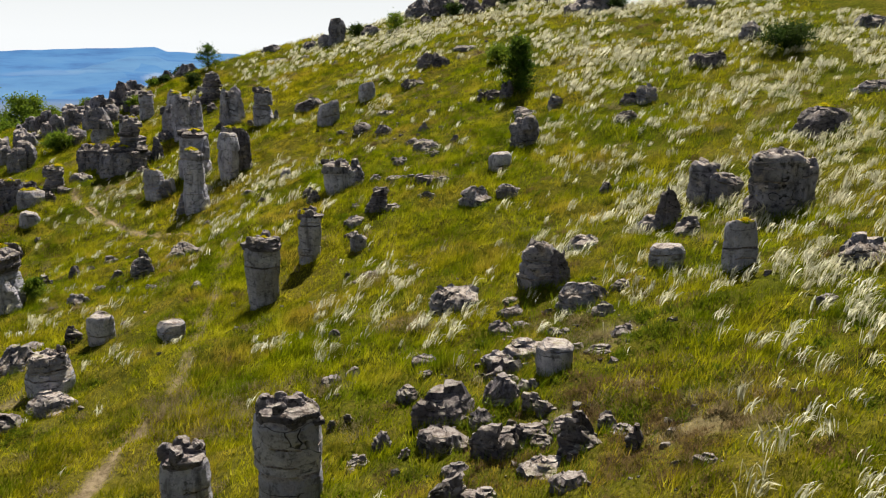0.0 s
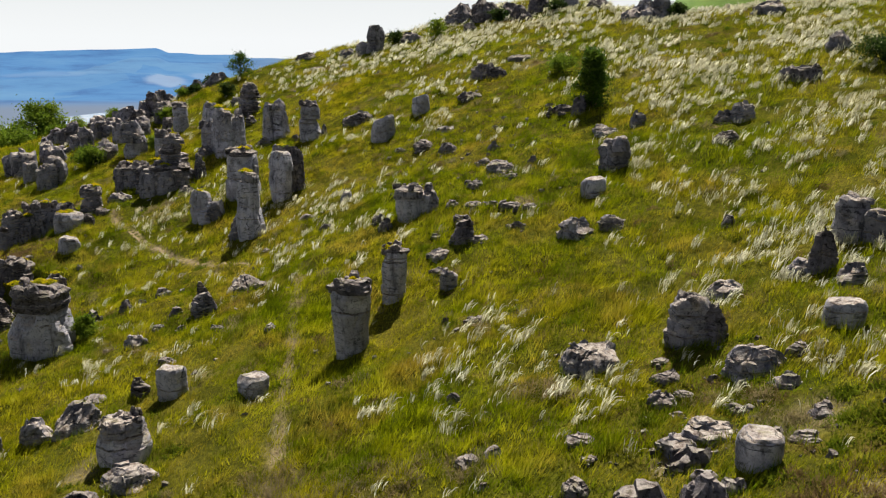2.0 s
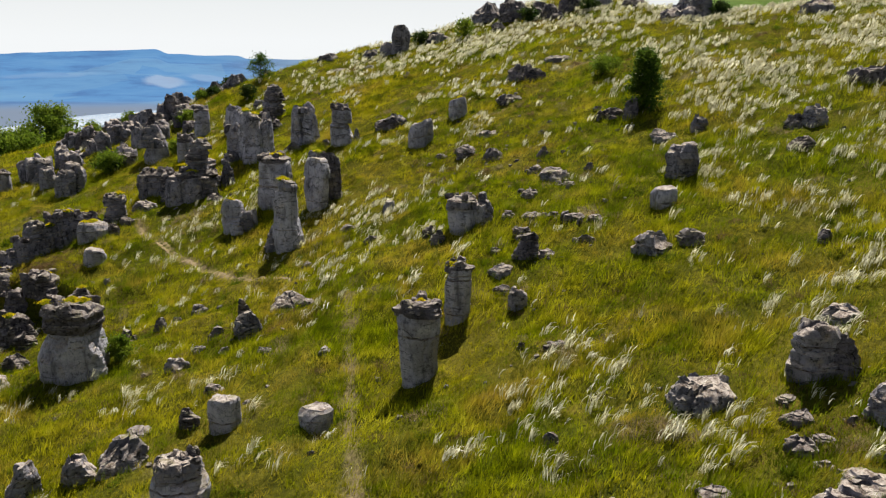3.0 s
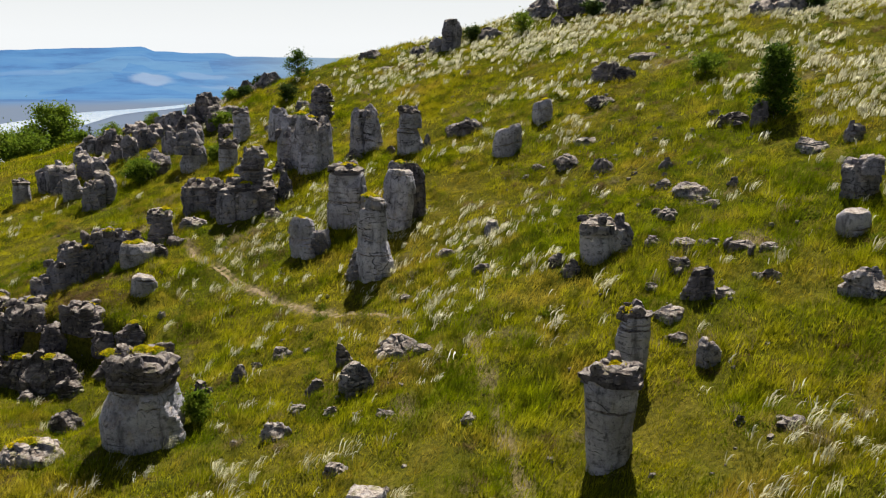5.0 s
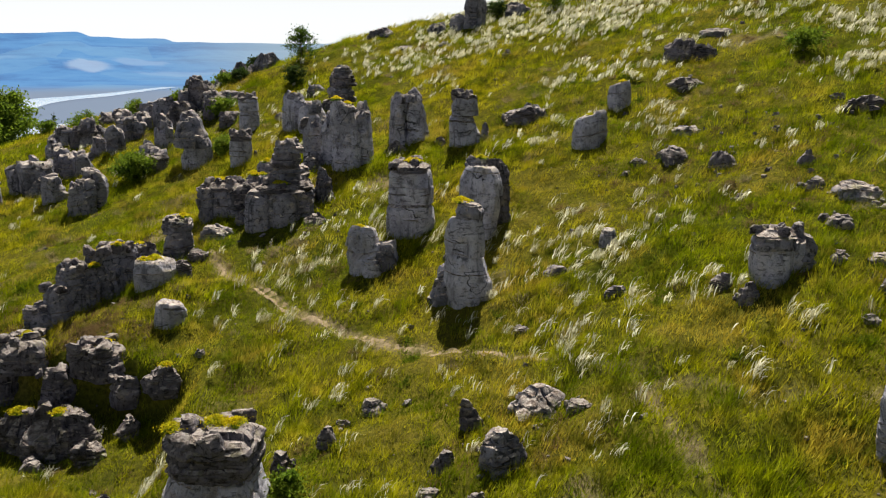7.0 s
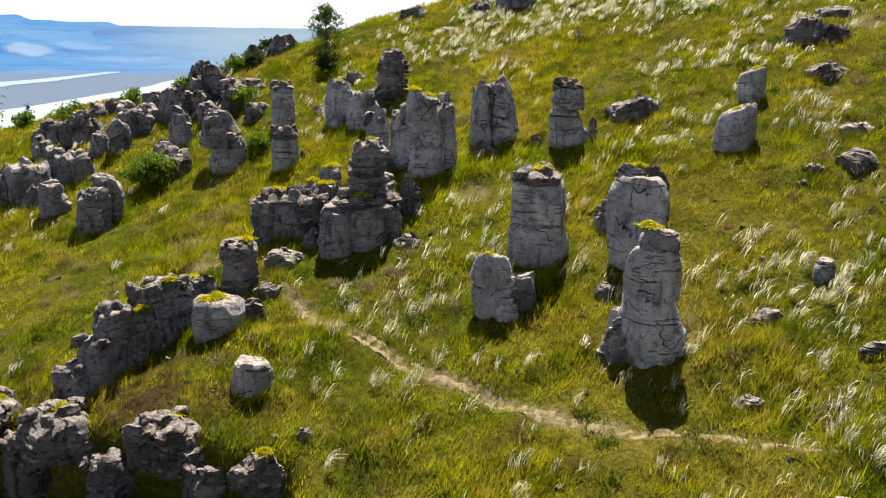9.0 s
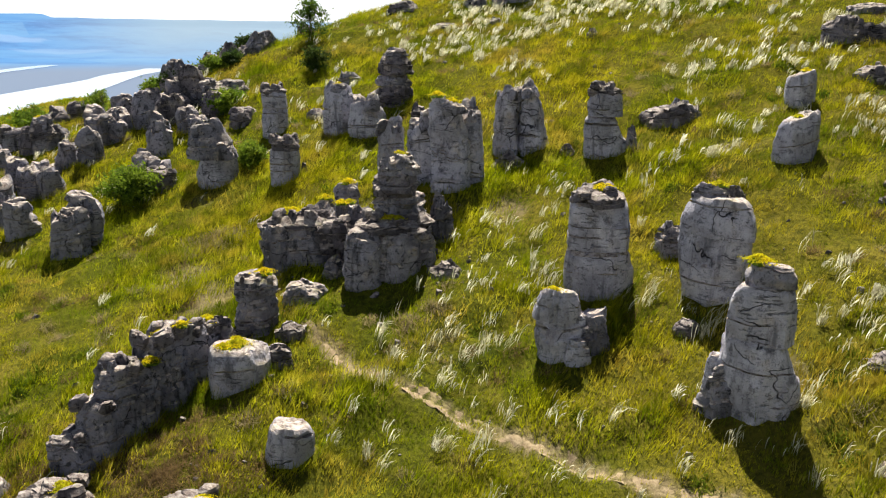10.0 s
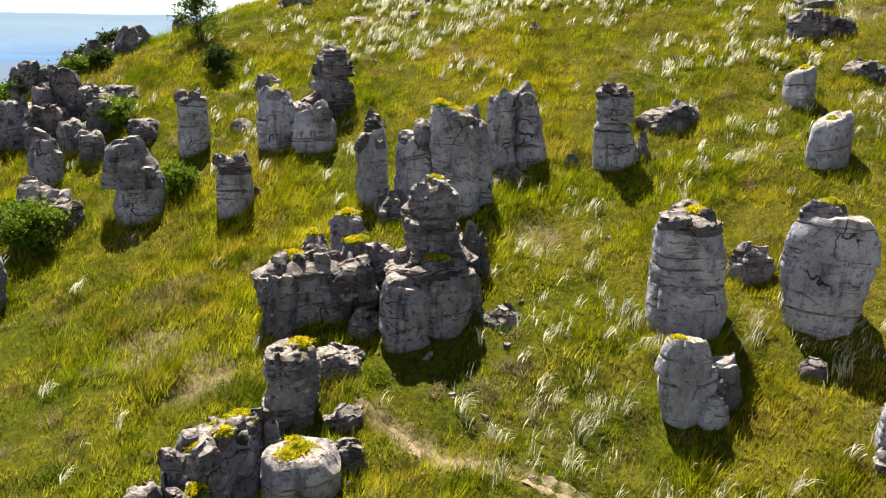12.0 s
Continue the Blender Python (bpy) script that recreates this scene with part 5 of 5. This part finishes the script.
woody("shrub", -42.5, 91.0, 1.8, 3.0, 3080, 0.12, 23, DARKLEAF, "dark green shrub on the far shoulder", "shrub", 0.06)
woody("shrub", -27.7, 61.8, 1.3, 1.5, 1980, 0.05, 24, LEAF, "airy green shrub behind the stones", "shrub", 0.03, 0.35)
woody("shrub", -24.7, 60.6, 1.3, 1.2, 1100, 0.04, 25, LEAF, "thin pale shrub among the stones", "shrub", 0.025, 0.5)
woody("sapling", -33.0, 72.0, 1.5, 0.7, 300, 0.05, 26, DARKLEAF, "thin dark sapling on the far shoulder", "tree", 0.03, 0.4)
woody("shrub", -22.6, 65.6, 1.1, 1.8, 3520, 0.06, 31, DARKLEAF, "dark green shrub behind skyline rocks", "shrub", 0.03)
woody("shrub", -21.2, 64.8, 0.9, 1.6, 3300, 0.06, 32, LEAF, "bright green shrub behind skyline rocks", "shrub", 0.03)
woody("shrub", -19.9, 64.2, 1.0, 1.3, 2860, 0.06, 33, DARKLEAF, "dark shrub on the hill's edge", "shrub", 0.03)
woody("shrub", -18.9, 64.2, 1.3, 1.5, 3740, 0.06, 34, DARKLEAF, "tall dark shrub on the hill's edge", "shrub", 0.04)
woody("shrub", 1.0, 59.6, 0.9, 1.6, 2200, 0.06, 41, DARKLEAF, "dark green shrub among rocks on the knoll", "shrub", 0.03)
woody("shrub", 4.6, 58.4, 0.8, 1.5, 2000, 0.06, 42, DARKLEAF, "low dark shrub on the knoll", "shrub", 0.03)
woody("shrub", 10.4, 51.8, 0.8, 1.4, 1800, 0.06, 43, DARKLEAF, "dark shrub on the ridge beside a rock", "shrub", 0.03)
woody("shrub", -28.6, 63.85, 1.10, 1.86, 2200, 0.06, 60, LEAF, "bright green shrub behind the packed stones", "shrub", 0.03)
woody("shrub", -25.11, 61.57, 1.12, 1.43, 2200, 0.06, 61, LEAF, "airy pale green shrub among packed stones", "shrub", 0.03, 0.35)
woody("shrub", -31.51, 66.54, 0.97, 1.43, 2200, 0.06, 62, LEAF, "low green shrub on the far shoulder", "shrub", 0.03)
woody("shrub", -22.9, 62.6, 0.7, 1.5, 2200, 0.06, 63, LEAF, "green shrub beside a dark crag", "shrub", 0.03)
woody("shrub", -22.11, 61.78, 0.86, 1.16, 2200, 0.06, 64, DARKLEAF, "dark shrub against a tall crag", "shrub", 0.03)
woody("shrub", -20.26, 61.89, 0.61, 1.34, 2200, 0.06, 65, LEAF, "bright green shrub below skyline rocks", "shrub", 0.03)
woody("shrub", -19.55, 61.88, 0.56, 1.17, 2200, 0.06, 66, DARKLEAF, "dark low shrub below skyline rocks", "shrub", 0.03)
woody("shrub", -19.54, 56.35, 0.57, 1.40, 2200, 0.045, 67, LEAF, "leafy green shrub among stones", "shrub", 0.03)
woody("shrub", -22.14, 50.19, 0.73, 1.26, 2200, 0.045, 68, DARKLEAF, "dark green shrub in the shade of stones", "shrub", 0.03)
woody("shrub", -18.83, 51.21, 0.69, 0.99, 2200, 0.045, 69, LEAF, "green shrub behind an overhanging stone", "shrub", 0.03)
woody("tree", -3.0, 60.0, 1.35, 1.6, 1500, 0.06, 12, LEAF, "small round tree on the ridge", "tree", 0.05)
woody("shrub", -5.8, 61.4, 0.8, 1.6, 2420, 0.05, 13, DARKLEAF, "dark shrub on the ridge", "shrub", 0.03)


# ---- grass ----
def scatter(n, rng, x0, x1, y0, y1, keep):
    x, y = rng.uniform(x0, x1, n), rng.uniform(y0, y1, n)
    ok = rng.uniform(0, 1, n) < keep(x, y)
    return x[ok], y[ok]


def clear_of_stones(x, y, grow=0.85):
    ok = np.ones(len(x), bool)
    for mx, my, r in GROUND_MARKS:
        ok &= (x - mx) ** 2 + (y - my) ** 2 > (r * grow) ** 2
    return ok


def grass(name, n, box, keep, tall, wide, seed, label, per=40, spread=0.13, splay=0.6):
    """Grass blades, one triangle each, in tussocks that splay outwards and bend with the wind."""
    rng = np.random.RandomState(seed)
    tx, ty = scatter(n // per, rng, *box, keep)
    lush = np.clip(0.9 + 1.5 * fbm(tx * 0.6, ty * 0.6, 0, 3, 71) + 0.3 * rng.normal(size=len(tx)), 0.3, 1.9)
    size = rng.uniform(0.6, 1.5, len(tx))
    ox, oy = rng.normal(0, 1, (len(tx), per)), rng.normal(0, 1, (len(tx), per))
    x, y = (tx[:, None] + ox * spread * size[:, None]).ravel(), (ty[:, None] + oy * spread * size[:, None]).ravel()
    lush, ox, oy = np.repeat(lush, per), ox.ravel(), oy.ravel()
    ok = (rng.uniform(0, 1, len(x)) > looked_up(BARE, x, y) * 1.1) & clear_of_stones(x, y)
    x, y, lush, ox, oy = x[ok], y[ok], lush[ok], ox[ok], oy[ok]
    m = len(x)
    z = (looked_up(GZ, x, y) if name != "far_grass" else height(x, y)) - 0.02
    h = tall * lush * rng.uniform(0.5, 1.3, m) * (0.7 + 0.3 * smooth(11, 20, y))
    ang = rng.uniform(0, 2 * math.pi, m)
    wd = wide * rng.uniform(0.6, 1.4, m)
    bx, by = np.cos(ang) * wd / 2, np.sin(ang) * wd / 2
    lx = h * (0.28 + splay * 0.5 * ox + 0.2 * rng.normal(size=m))
    ly = h * (0.05 + splay * 0.5 * oy + 0.2 * rng.normal(size=m))
    v = np.stack([np.stack([x - bx, y - by, z], 1), np.stack([x + bx, y + by, z], 1), np.stack([x + lx, y + ly, z + h], 1)], 1).reshape(-1, 3)
    return tagged(new(name, mesh_of(name, v, np.arange(3 * m).reshape(-1, 3), GRASS)), label, "grass", kind="stuff")


def far_side(x, y):
    return np.where((x < -29) | (y > 65), 1.0, 0.0)


def near_walk(x, y):
    """How close the ground lies to the open middle of the slope."""
    d = near_line(x, y, [(-1, 9), (-8, 22), (-14, 34), (-16, 42)])
    return np.clip(1.25 - d / 24, 0.28, 1)


grass("meadow_grass", 1350000, (-30, 20, 7, 66), near_walk, 0.21, 0.017, 81, "olive green meadow grass in tussocks bent by wind")
grass("short_grass", 600000, (-30, 20, 7, 66), near_walk, 0.13, 0.026, 82, "short yellow green grass between tussocks", 6, 0.12, 0.3)


def foot_grass(seed):
    """Taller, greener grass grown up round the feet of the stones."""
    rng = np.random.RandomState(seed)
    marks = np.array(GROUND_MARKS)
    n = np.clip(260 * marks[:, 2], 30, 300).astype(int)
    x0, y0, r0 = (np.repeat(marks[:, i], n) for i in range(3))
    a, q = rng.uniform(0, 6.283, len(x0)), r0 * rng.uniform(0.86, 1.05, len(x0)) + np.abs(rng.normal(0, 0.10, len(x0)))
    x, y = x0 + np.cos(a) * q, y0 + np.sin(a) * q * 0.9
    ok = clear_of_stones(x, y, 0.8) & (looked_up(BARE, x, y) < 0.5)
    x, y = x[ok], y[ok]
    m = len(x)
    h, wd, b = rng.uniform(0.12, 0.34, m), rng.uniform(0.008, 0.018, m), rng.uniform(0, 6.283, m)
    base = np.stack([x, y, looked_up(GZ, x, y) - 0.02], 1)
    side = np.stack([np.cos(b) * wd / 2, np.sin(b) * wd / 2, 0 * wd], 1)
    tip = base + np.stack([h * (0.2 + 0.3 * rng.normal(size=m)), h * 0.3 * rng.normal(size=m), h], 1)
    v = np.stack([base - side, base + side, tip], 1).reshape(-1, 3)
    return tagged(new("foot_grass", mesh_of("foot_grass", v, np.arange(3 * m).reshape(-1, 3), LUSH)), "lush green grass round the feet of the stones", "grass", kind="stuff")


foot_grass(89)


grass("far_grass", 160000, (-44, -10, 40, 86), far_side, 0.22, 0.035, 86, "grass on the hill's far shoulder", 12, 0.2, 0.3)


def brush(name, n, seed, mat, label, sizes, patch, thin=0.006, spots=()):
    """Low herbs: sprays of thin stems."""
    rng = np.random.RandomState(seed)
    tx, ty = scatter(n, rng, -28, 14, 9, 62, lambda x, y: np.clip(0.3 + 1.6 * fbm(x * patch, y * patch, 8, 3, seed), 0, 1))
    for cx, cy, r, c in spots:
        tx, ty = np.concatenate([tx, rng.normal(cx, r, c)]), np.concatenate([ty, rng.normal(cy, r, c)])
    per = 110
    r = rng.uniform(*sizes, len(tx))
    d = rng.normal(size=(len(tx), per, 3))
    d[..., 2] = np.abs(d[..., 2]) * 0.9 + 0.5
    d /= np.linalg.norm(d, axis=2)[..., None]
    d = (d * (r[:, None] * rng.uniform(0.6, 1.2, (len(tx), per)))[..., None]).reshape(-1, 3)
    x, y = np.repeat(tx, per) + rng.normal(0, 0.11, len(tx) * per), np.repeat(ty, per) + rng.normal(0, 0.11, len(tx) * per)
    ok = clear_of_stones(x, y, 1.0) & (looked_up(BARE, x, y) < 0.6)
    x, y, d = x[ok], y[ok], d[ok]
    root = np.stack([x, y, looked_up(GZ, x, y)], 1)
    side = np.cross(d, rng.normal(size=d.shape))
    side *= thin / (np.linalg.norm(side, axis=1)[:, None] + 1e-6)
    v = np.stack([root - side, root + side, root + d], 1).reshape(-1, 3)
    return tagged(new(name, mesh_of(name, v, np.arange(len(v)).reshape(-1, 3), mat)), label, "herbs", kind="stuff")


brush("dry_herbs", 1000, 83, HERB, "dry grey brown brushy herbs in the meadow", (0.10, 0.26), 0.3, spots=((-19.66, 45.86, 0.35, 22), (-15.18, 39.74, 0.4, 14), (-5.93, 17.79, 0.35, 26), (-4.93, 16.49, 0.5, 30), (-4.11, 16.96, 0.5, 18), (-2.07, 17.07, 0.3, 10), (-0.67, 18.87, 0.4, 14), (3.02, 16.04, 0.4, 12), (4.2, 11.93, 0.5, 16)))
brush("brown_herbs", 1500, 87, BROWNHERB, "dark brown withered herbs on thin soil", (0.06, 0.17), 0.35, 0.006,
      ((2.0, 60.0, 2.5, 120), (1.2, 12.2, 1.6, 60), (3.2, 11.5, 1.2, 50), (-2.0, 38.0, 2.0, 60), (-10.3, 29.5, 0.8, 20), (-20.8, 37.2, 0.7, 60), (-19.4, 36.6, 0.6, 40), (-22.2, 37.8, 0.6, 40), (4.5, 13.5, 1.5, 40), (3.1, 13.31, 0.5, 20), (2.23, 12.91, 0.35, 14), (1.99, 17.25, 0.4, 10), (3.61, 11.79, 0.5, 14), (-16.3, 31.6, 0.6, 26), (-20.2, 36.6, 1.2, 70), (-22.0, 37.4, 1.0, 60)))
brush("green_herbs", 2000, 88, HERBGREEN, "low dark green leafy herbs in the meadow", (0.07, 0.18), 0.45, 0.012, ((4.33, 15.67, 0.6, 10), (3.94, 14.0, 0.7, 13), (2.73, 12.63, 0.5, 10), (0.44, 13.53, 0.4, 10), (2.2, 14.25, 0.4, 6), (-8.7, 21.31, 0.3, 2)))


def dots(n, seed):
    """Small yellow flower heads sprinkled through the grass."""
    rng = np.random.RandomState(seed)
    x, y = scatter(n, rng, -26, 12, 9, 56, lambda x, y: np.clip(0.15 + 1.8 * fbm(x * 0.25, y * 0.25, 4, 3, 78), 0, 1))
    ok = clear_of_stones(x, y, 1.0)
    x, y = x[ok], y[ok]
    v, f = leaf_cloud(np.stack([x, y, looked_up(GZ, x, y) + rng.uniform(0.06, 0.24, len(x))], 1), 0.016, rng)
    return tagged(new("meadow_flowers", mesh_of("meadow_flowers", v, f, PETAL)), "tiny yellow flowers scattered in the grass", "flowers", kind="stuff")


dots(14000, 84)


def rubble(n, seed):
    """Loose small stones on thin ground."""
    rng = np.random.RandomState(seed)
    spots = [(0.8, 13.0, 1.6), (2.4, 12.0, 1.2), (-1.0, 35.5, 2.2), (-2.5, 39.5, 2.0), (-15.8, 42.0, 1.6), (-19.8, 35.2, 1.8), (3.5, 17.5, 1.0), (-0.5, 40.5, 2.0), (1.5, 15.8, 0.8), (-10.3, 29.3, 0.9), (-19.5, 39.5, 1.5)]
    pick = rng.randint(0, len(spots) * 2, n)
    x, y = rng.uniform(-24, 10, n), rng.uniform(10, 56, n)
    for k, (cx, cy, r) in enumerate(spots):
        here = pick == k
        x[here], y[here] = cx + rng.normal(0, r, here.sum()), cy + rng.normal(0, r, here.sum())
    s = 0.03 + 0.10 * rng.uniform(0, 1, n) ** 3
    ring = np.arange(6) * math.pi / 3
    v, f = [], []
    for k in range(n):
        base = looked_up(GZ, x[k:k + 1], y[k:k + 1])[0]
        rad = s[k] * rng.uniform(0.7, 1.2, (2, 6))
        low = np.stack([x[k] + np.cos(ring) * rad[0], y[k] + np.sin(ring) * rad[0] * 0.8, np.full(6, base - 0.03)], 1)
        up = np.stack([x[k] + np.cos(ring + 0.2) * rad[1] * 0.75, y[k] + np.sin(ring + 0.2) * rad[1] * 0.6, base + s[k] * rng.uniform(0.15, 0.9, 6)], 1)
        o = 12 * k
        v += [low, up]
        for q in range(6):
            r = (q + 1) % 6
            f.append((o + q, o + r, o + 6 + r, o + 6 + q))
        f += [(o + 6, o + 7, o + 8, o + 9), (o + 6, o + 9, o + 10, o + 11)]
    return tagged(new("rubble", mesh_of("rubble", np.concatenate(v), f, CAPROCK)), "loose grey stones scattered over thin soil", "stones", kind="stuff")


rubble(900, 85)


def plume_density(x, y):
    n = fbm(x * 0.35, y * 0.35, 1.5, 4, 91) * 2.8 + fbm(x * 1.1, y * 1.1, 5.5, 3, 95) * 1.3
    rich = 0.06 + 0.30 * smooth(3, 5.5, x) * smooth(23, 19, y) + 0.55 * smooth(1, 9, x) * smooth(11, 15, y) + 0.65 * smooth(51, 58, y) * smooth(-14, -9, x) + 0.3 * smooth(46, 52, y) * smooth(-7, -4, x)
    return np.clip(rich - 0.12 + 0.62 * n, 0.02, 1.0) * (1 - 0.85 * (1 - smooth(14, 20, y)) * (1 - smooth(3, 6, x))) * (1 - 0.8 * np.exp(-((x - 2) ** 2 + (y - 60.5) ** 2) / 18)) * (1 - 0.55 * smooth(-3, -12, x) * (1 - smooth(50, 56, y) * smooth(-14, -9, x)))


def feather_grass(n, seed):
    """Tufts of feather grass: thin stalks whose long pale plumes bend over down the wind."""
    rng = np.random.RandomState(seed)
    x, y = scatter(n, rng, -30, 20, 8, 66, plume_density)
    # tufts of a few to two dozen plumes each, streaming down the wind together
    per = (3 + 30 * rng.uniform(0, 1, len(x)) ** 2).astype(int)
    n = int(per.sum())
    gust, grown = np.repeat(rng.normal(0, 0.5, len(x)), per), np.repeat(rng.uniform(0.6, 1.25, len(x)), per)
    loose = np.repeat(rng.uniform(0.03, 0.10, len(x)), per)
    x, y = np.repeat(x, per) + rng.normal(0, 1, n) * loose, np.repeat(y, per) + rng.normal(0, 1, n) * loose
    ok = (looked_up(BARE, x, y) < 0.4) & clear_of_stones(x, y, 1.0)
    x, y, gust, grown = x[ok], y[ok], gust[ok], grown[ok]
    m = len(x)
    root = np.stack([x, y, looked_up(GZ, x, y) + 0.05], 1)
    tall, bend = grown * rng.uniform(0.16, 0.38, m), rng.uniform(0.15, 1.0, m)
    ang = 0.15 + gust + 0.35 * rng.normal(size=m)
    wind = np.stack([np.cos(ang), np.sin(ang), 0 * ang], 1)
    turned = rng.uniform(0, 6.283, m)
    side = np.stack([np.cos(turned), np.sin(turned), 0 * turned], 1)
    wide = (0.006 + 0.012 * rng.uniform(0, 1, m) ** 2) * (1 + 0.5 * smooth(28, 50, y)) * (1 - 0.35 * smooth(-4, -12, x))
    rows = [root]
    for t, half in ((0.40, 0.7), (0.72, 1.0)):
        mid = root + wind * (tall * bend * t * t)[:, None] + np.array([0, 0, 1.0]) * (tall * t)[:, None]
        rows += [mid - side * (wide * half)[:, None], mid + side * (wide * half)[:, None]]
    rows.append(root + wind * (tall * bend * 1.05)[:, None] + np.array([0, 0, 1.0]) * (tall * (1 - 0.35 * bend))[:, None])
    v = np.stack(rows, 1)
    f = ((np.arange(m) * 6)[:, None, None] + np.array([(0, 1, 2), (1, 3, 4), (1, 4, 2), (3, 5, 4)])[None]).reshape(-1, 3)
    return tagged(new("feather_grass", mesh_of("feather_grass", v.reshape(-1, 3), f, PLUME)), "silvery white feather grass plumes streaming in wind", "grass", kind="stuff")


feather_grass(38000, 92)
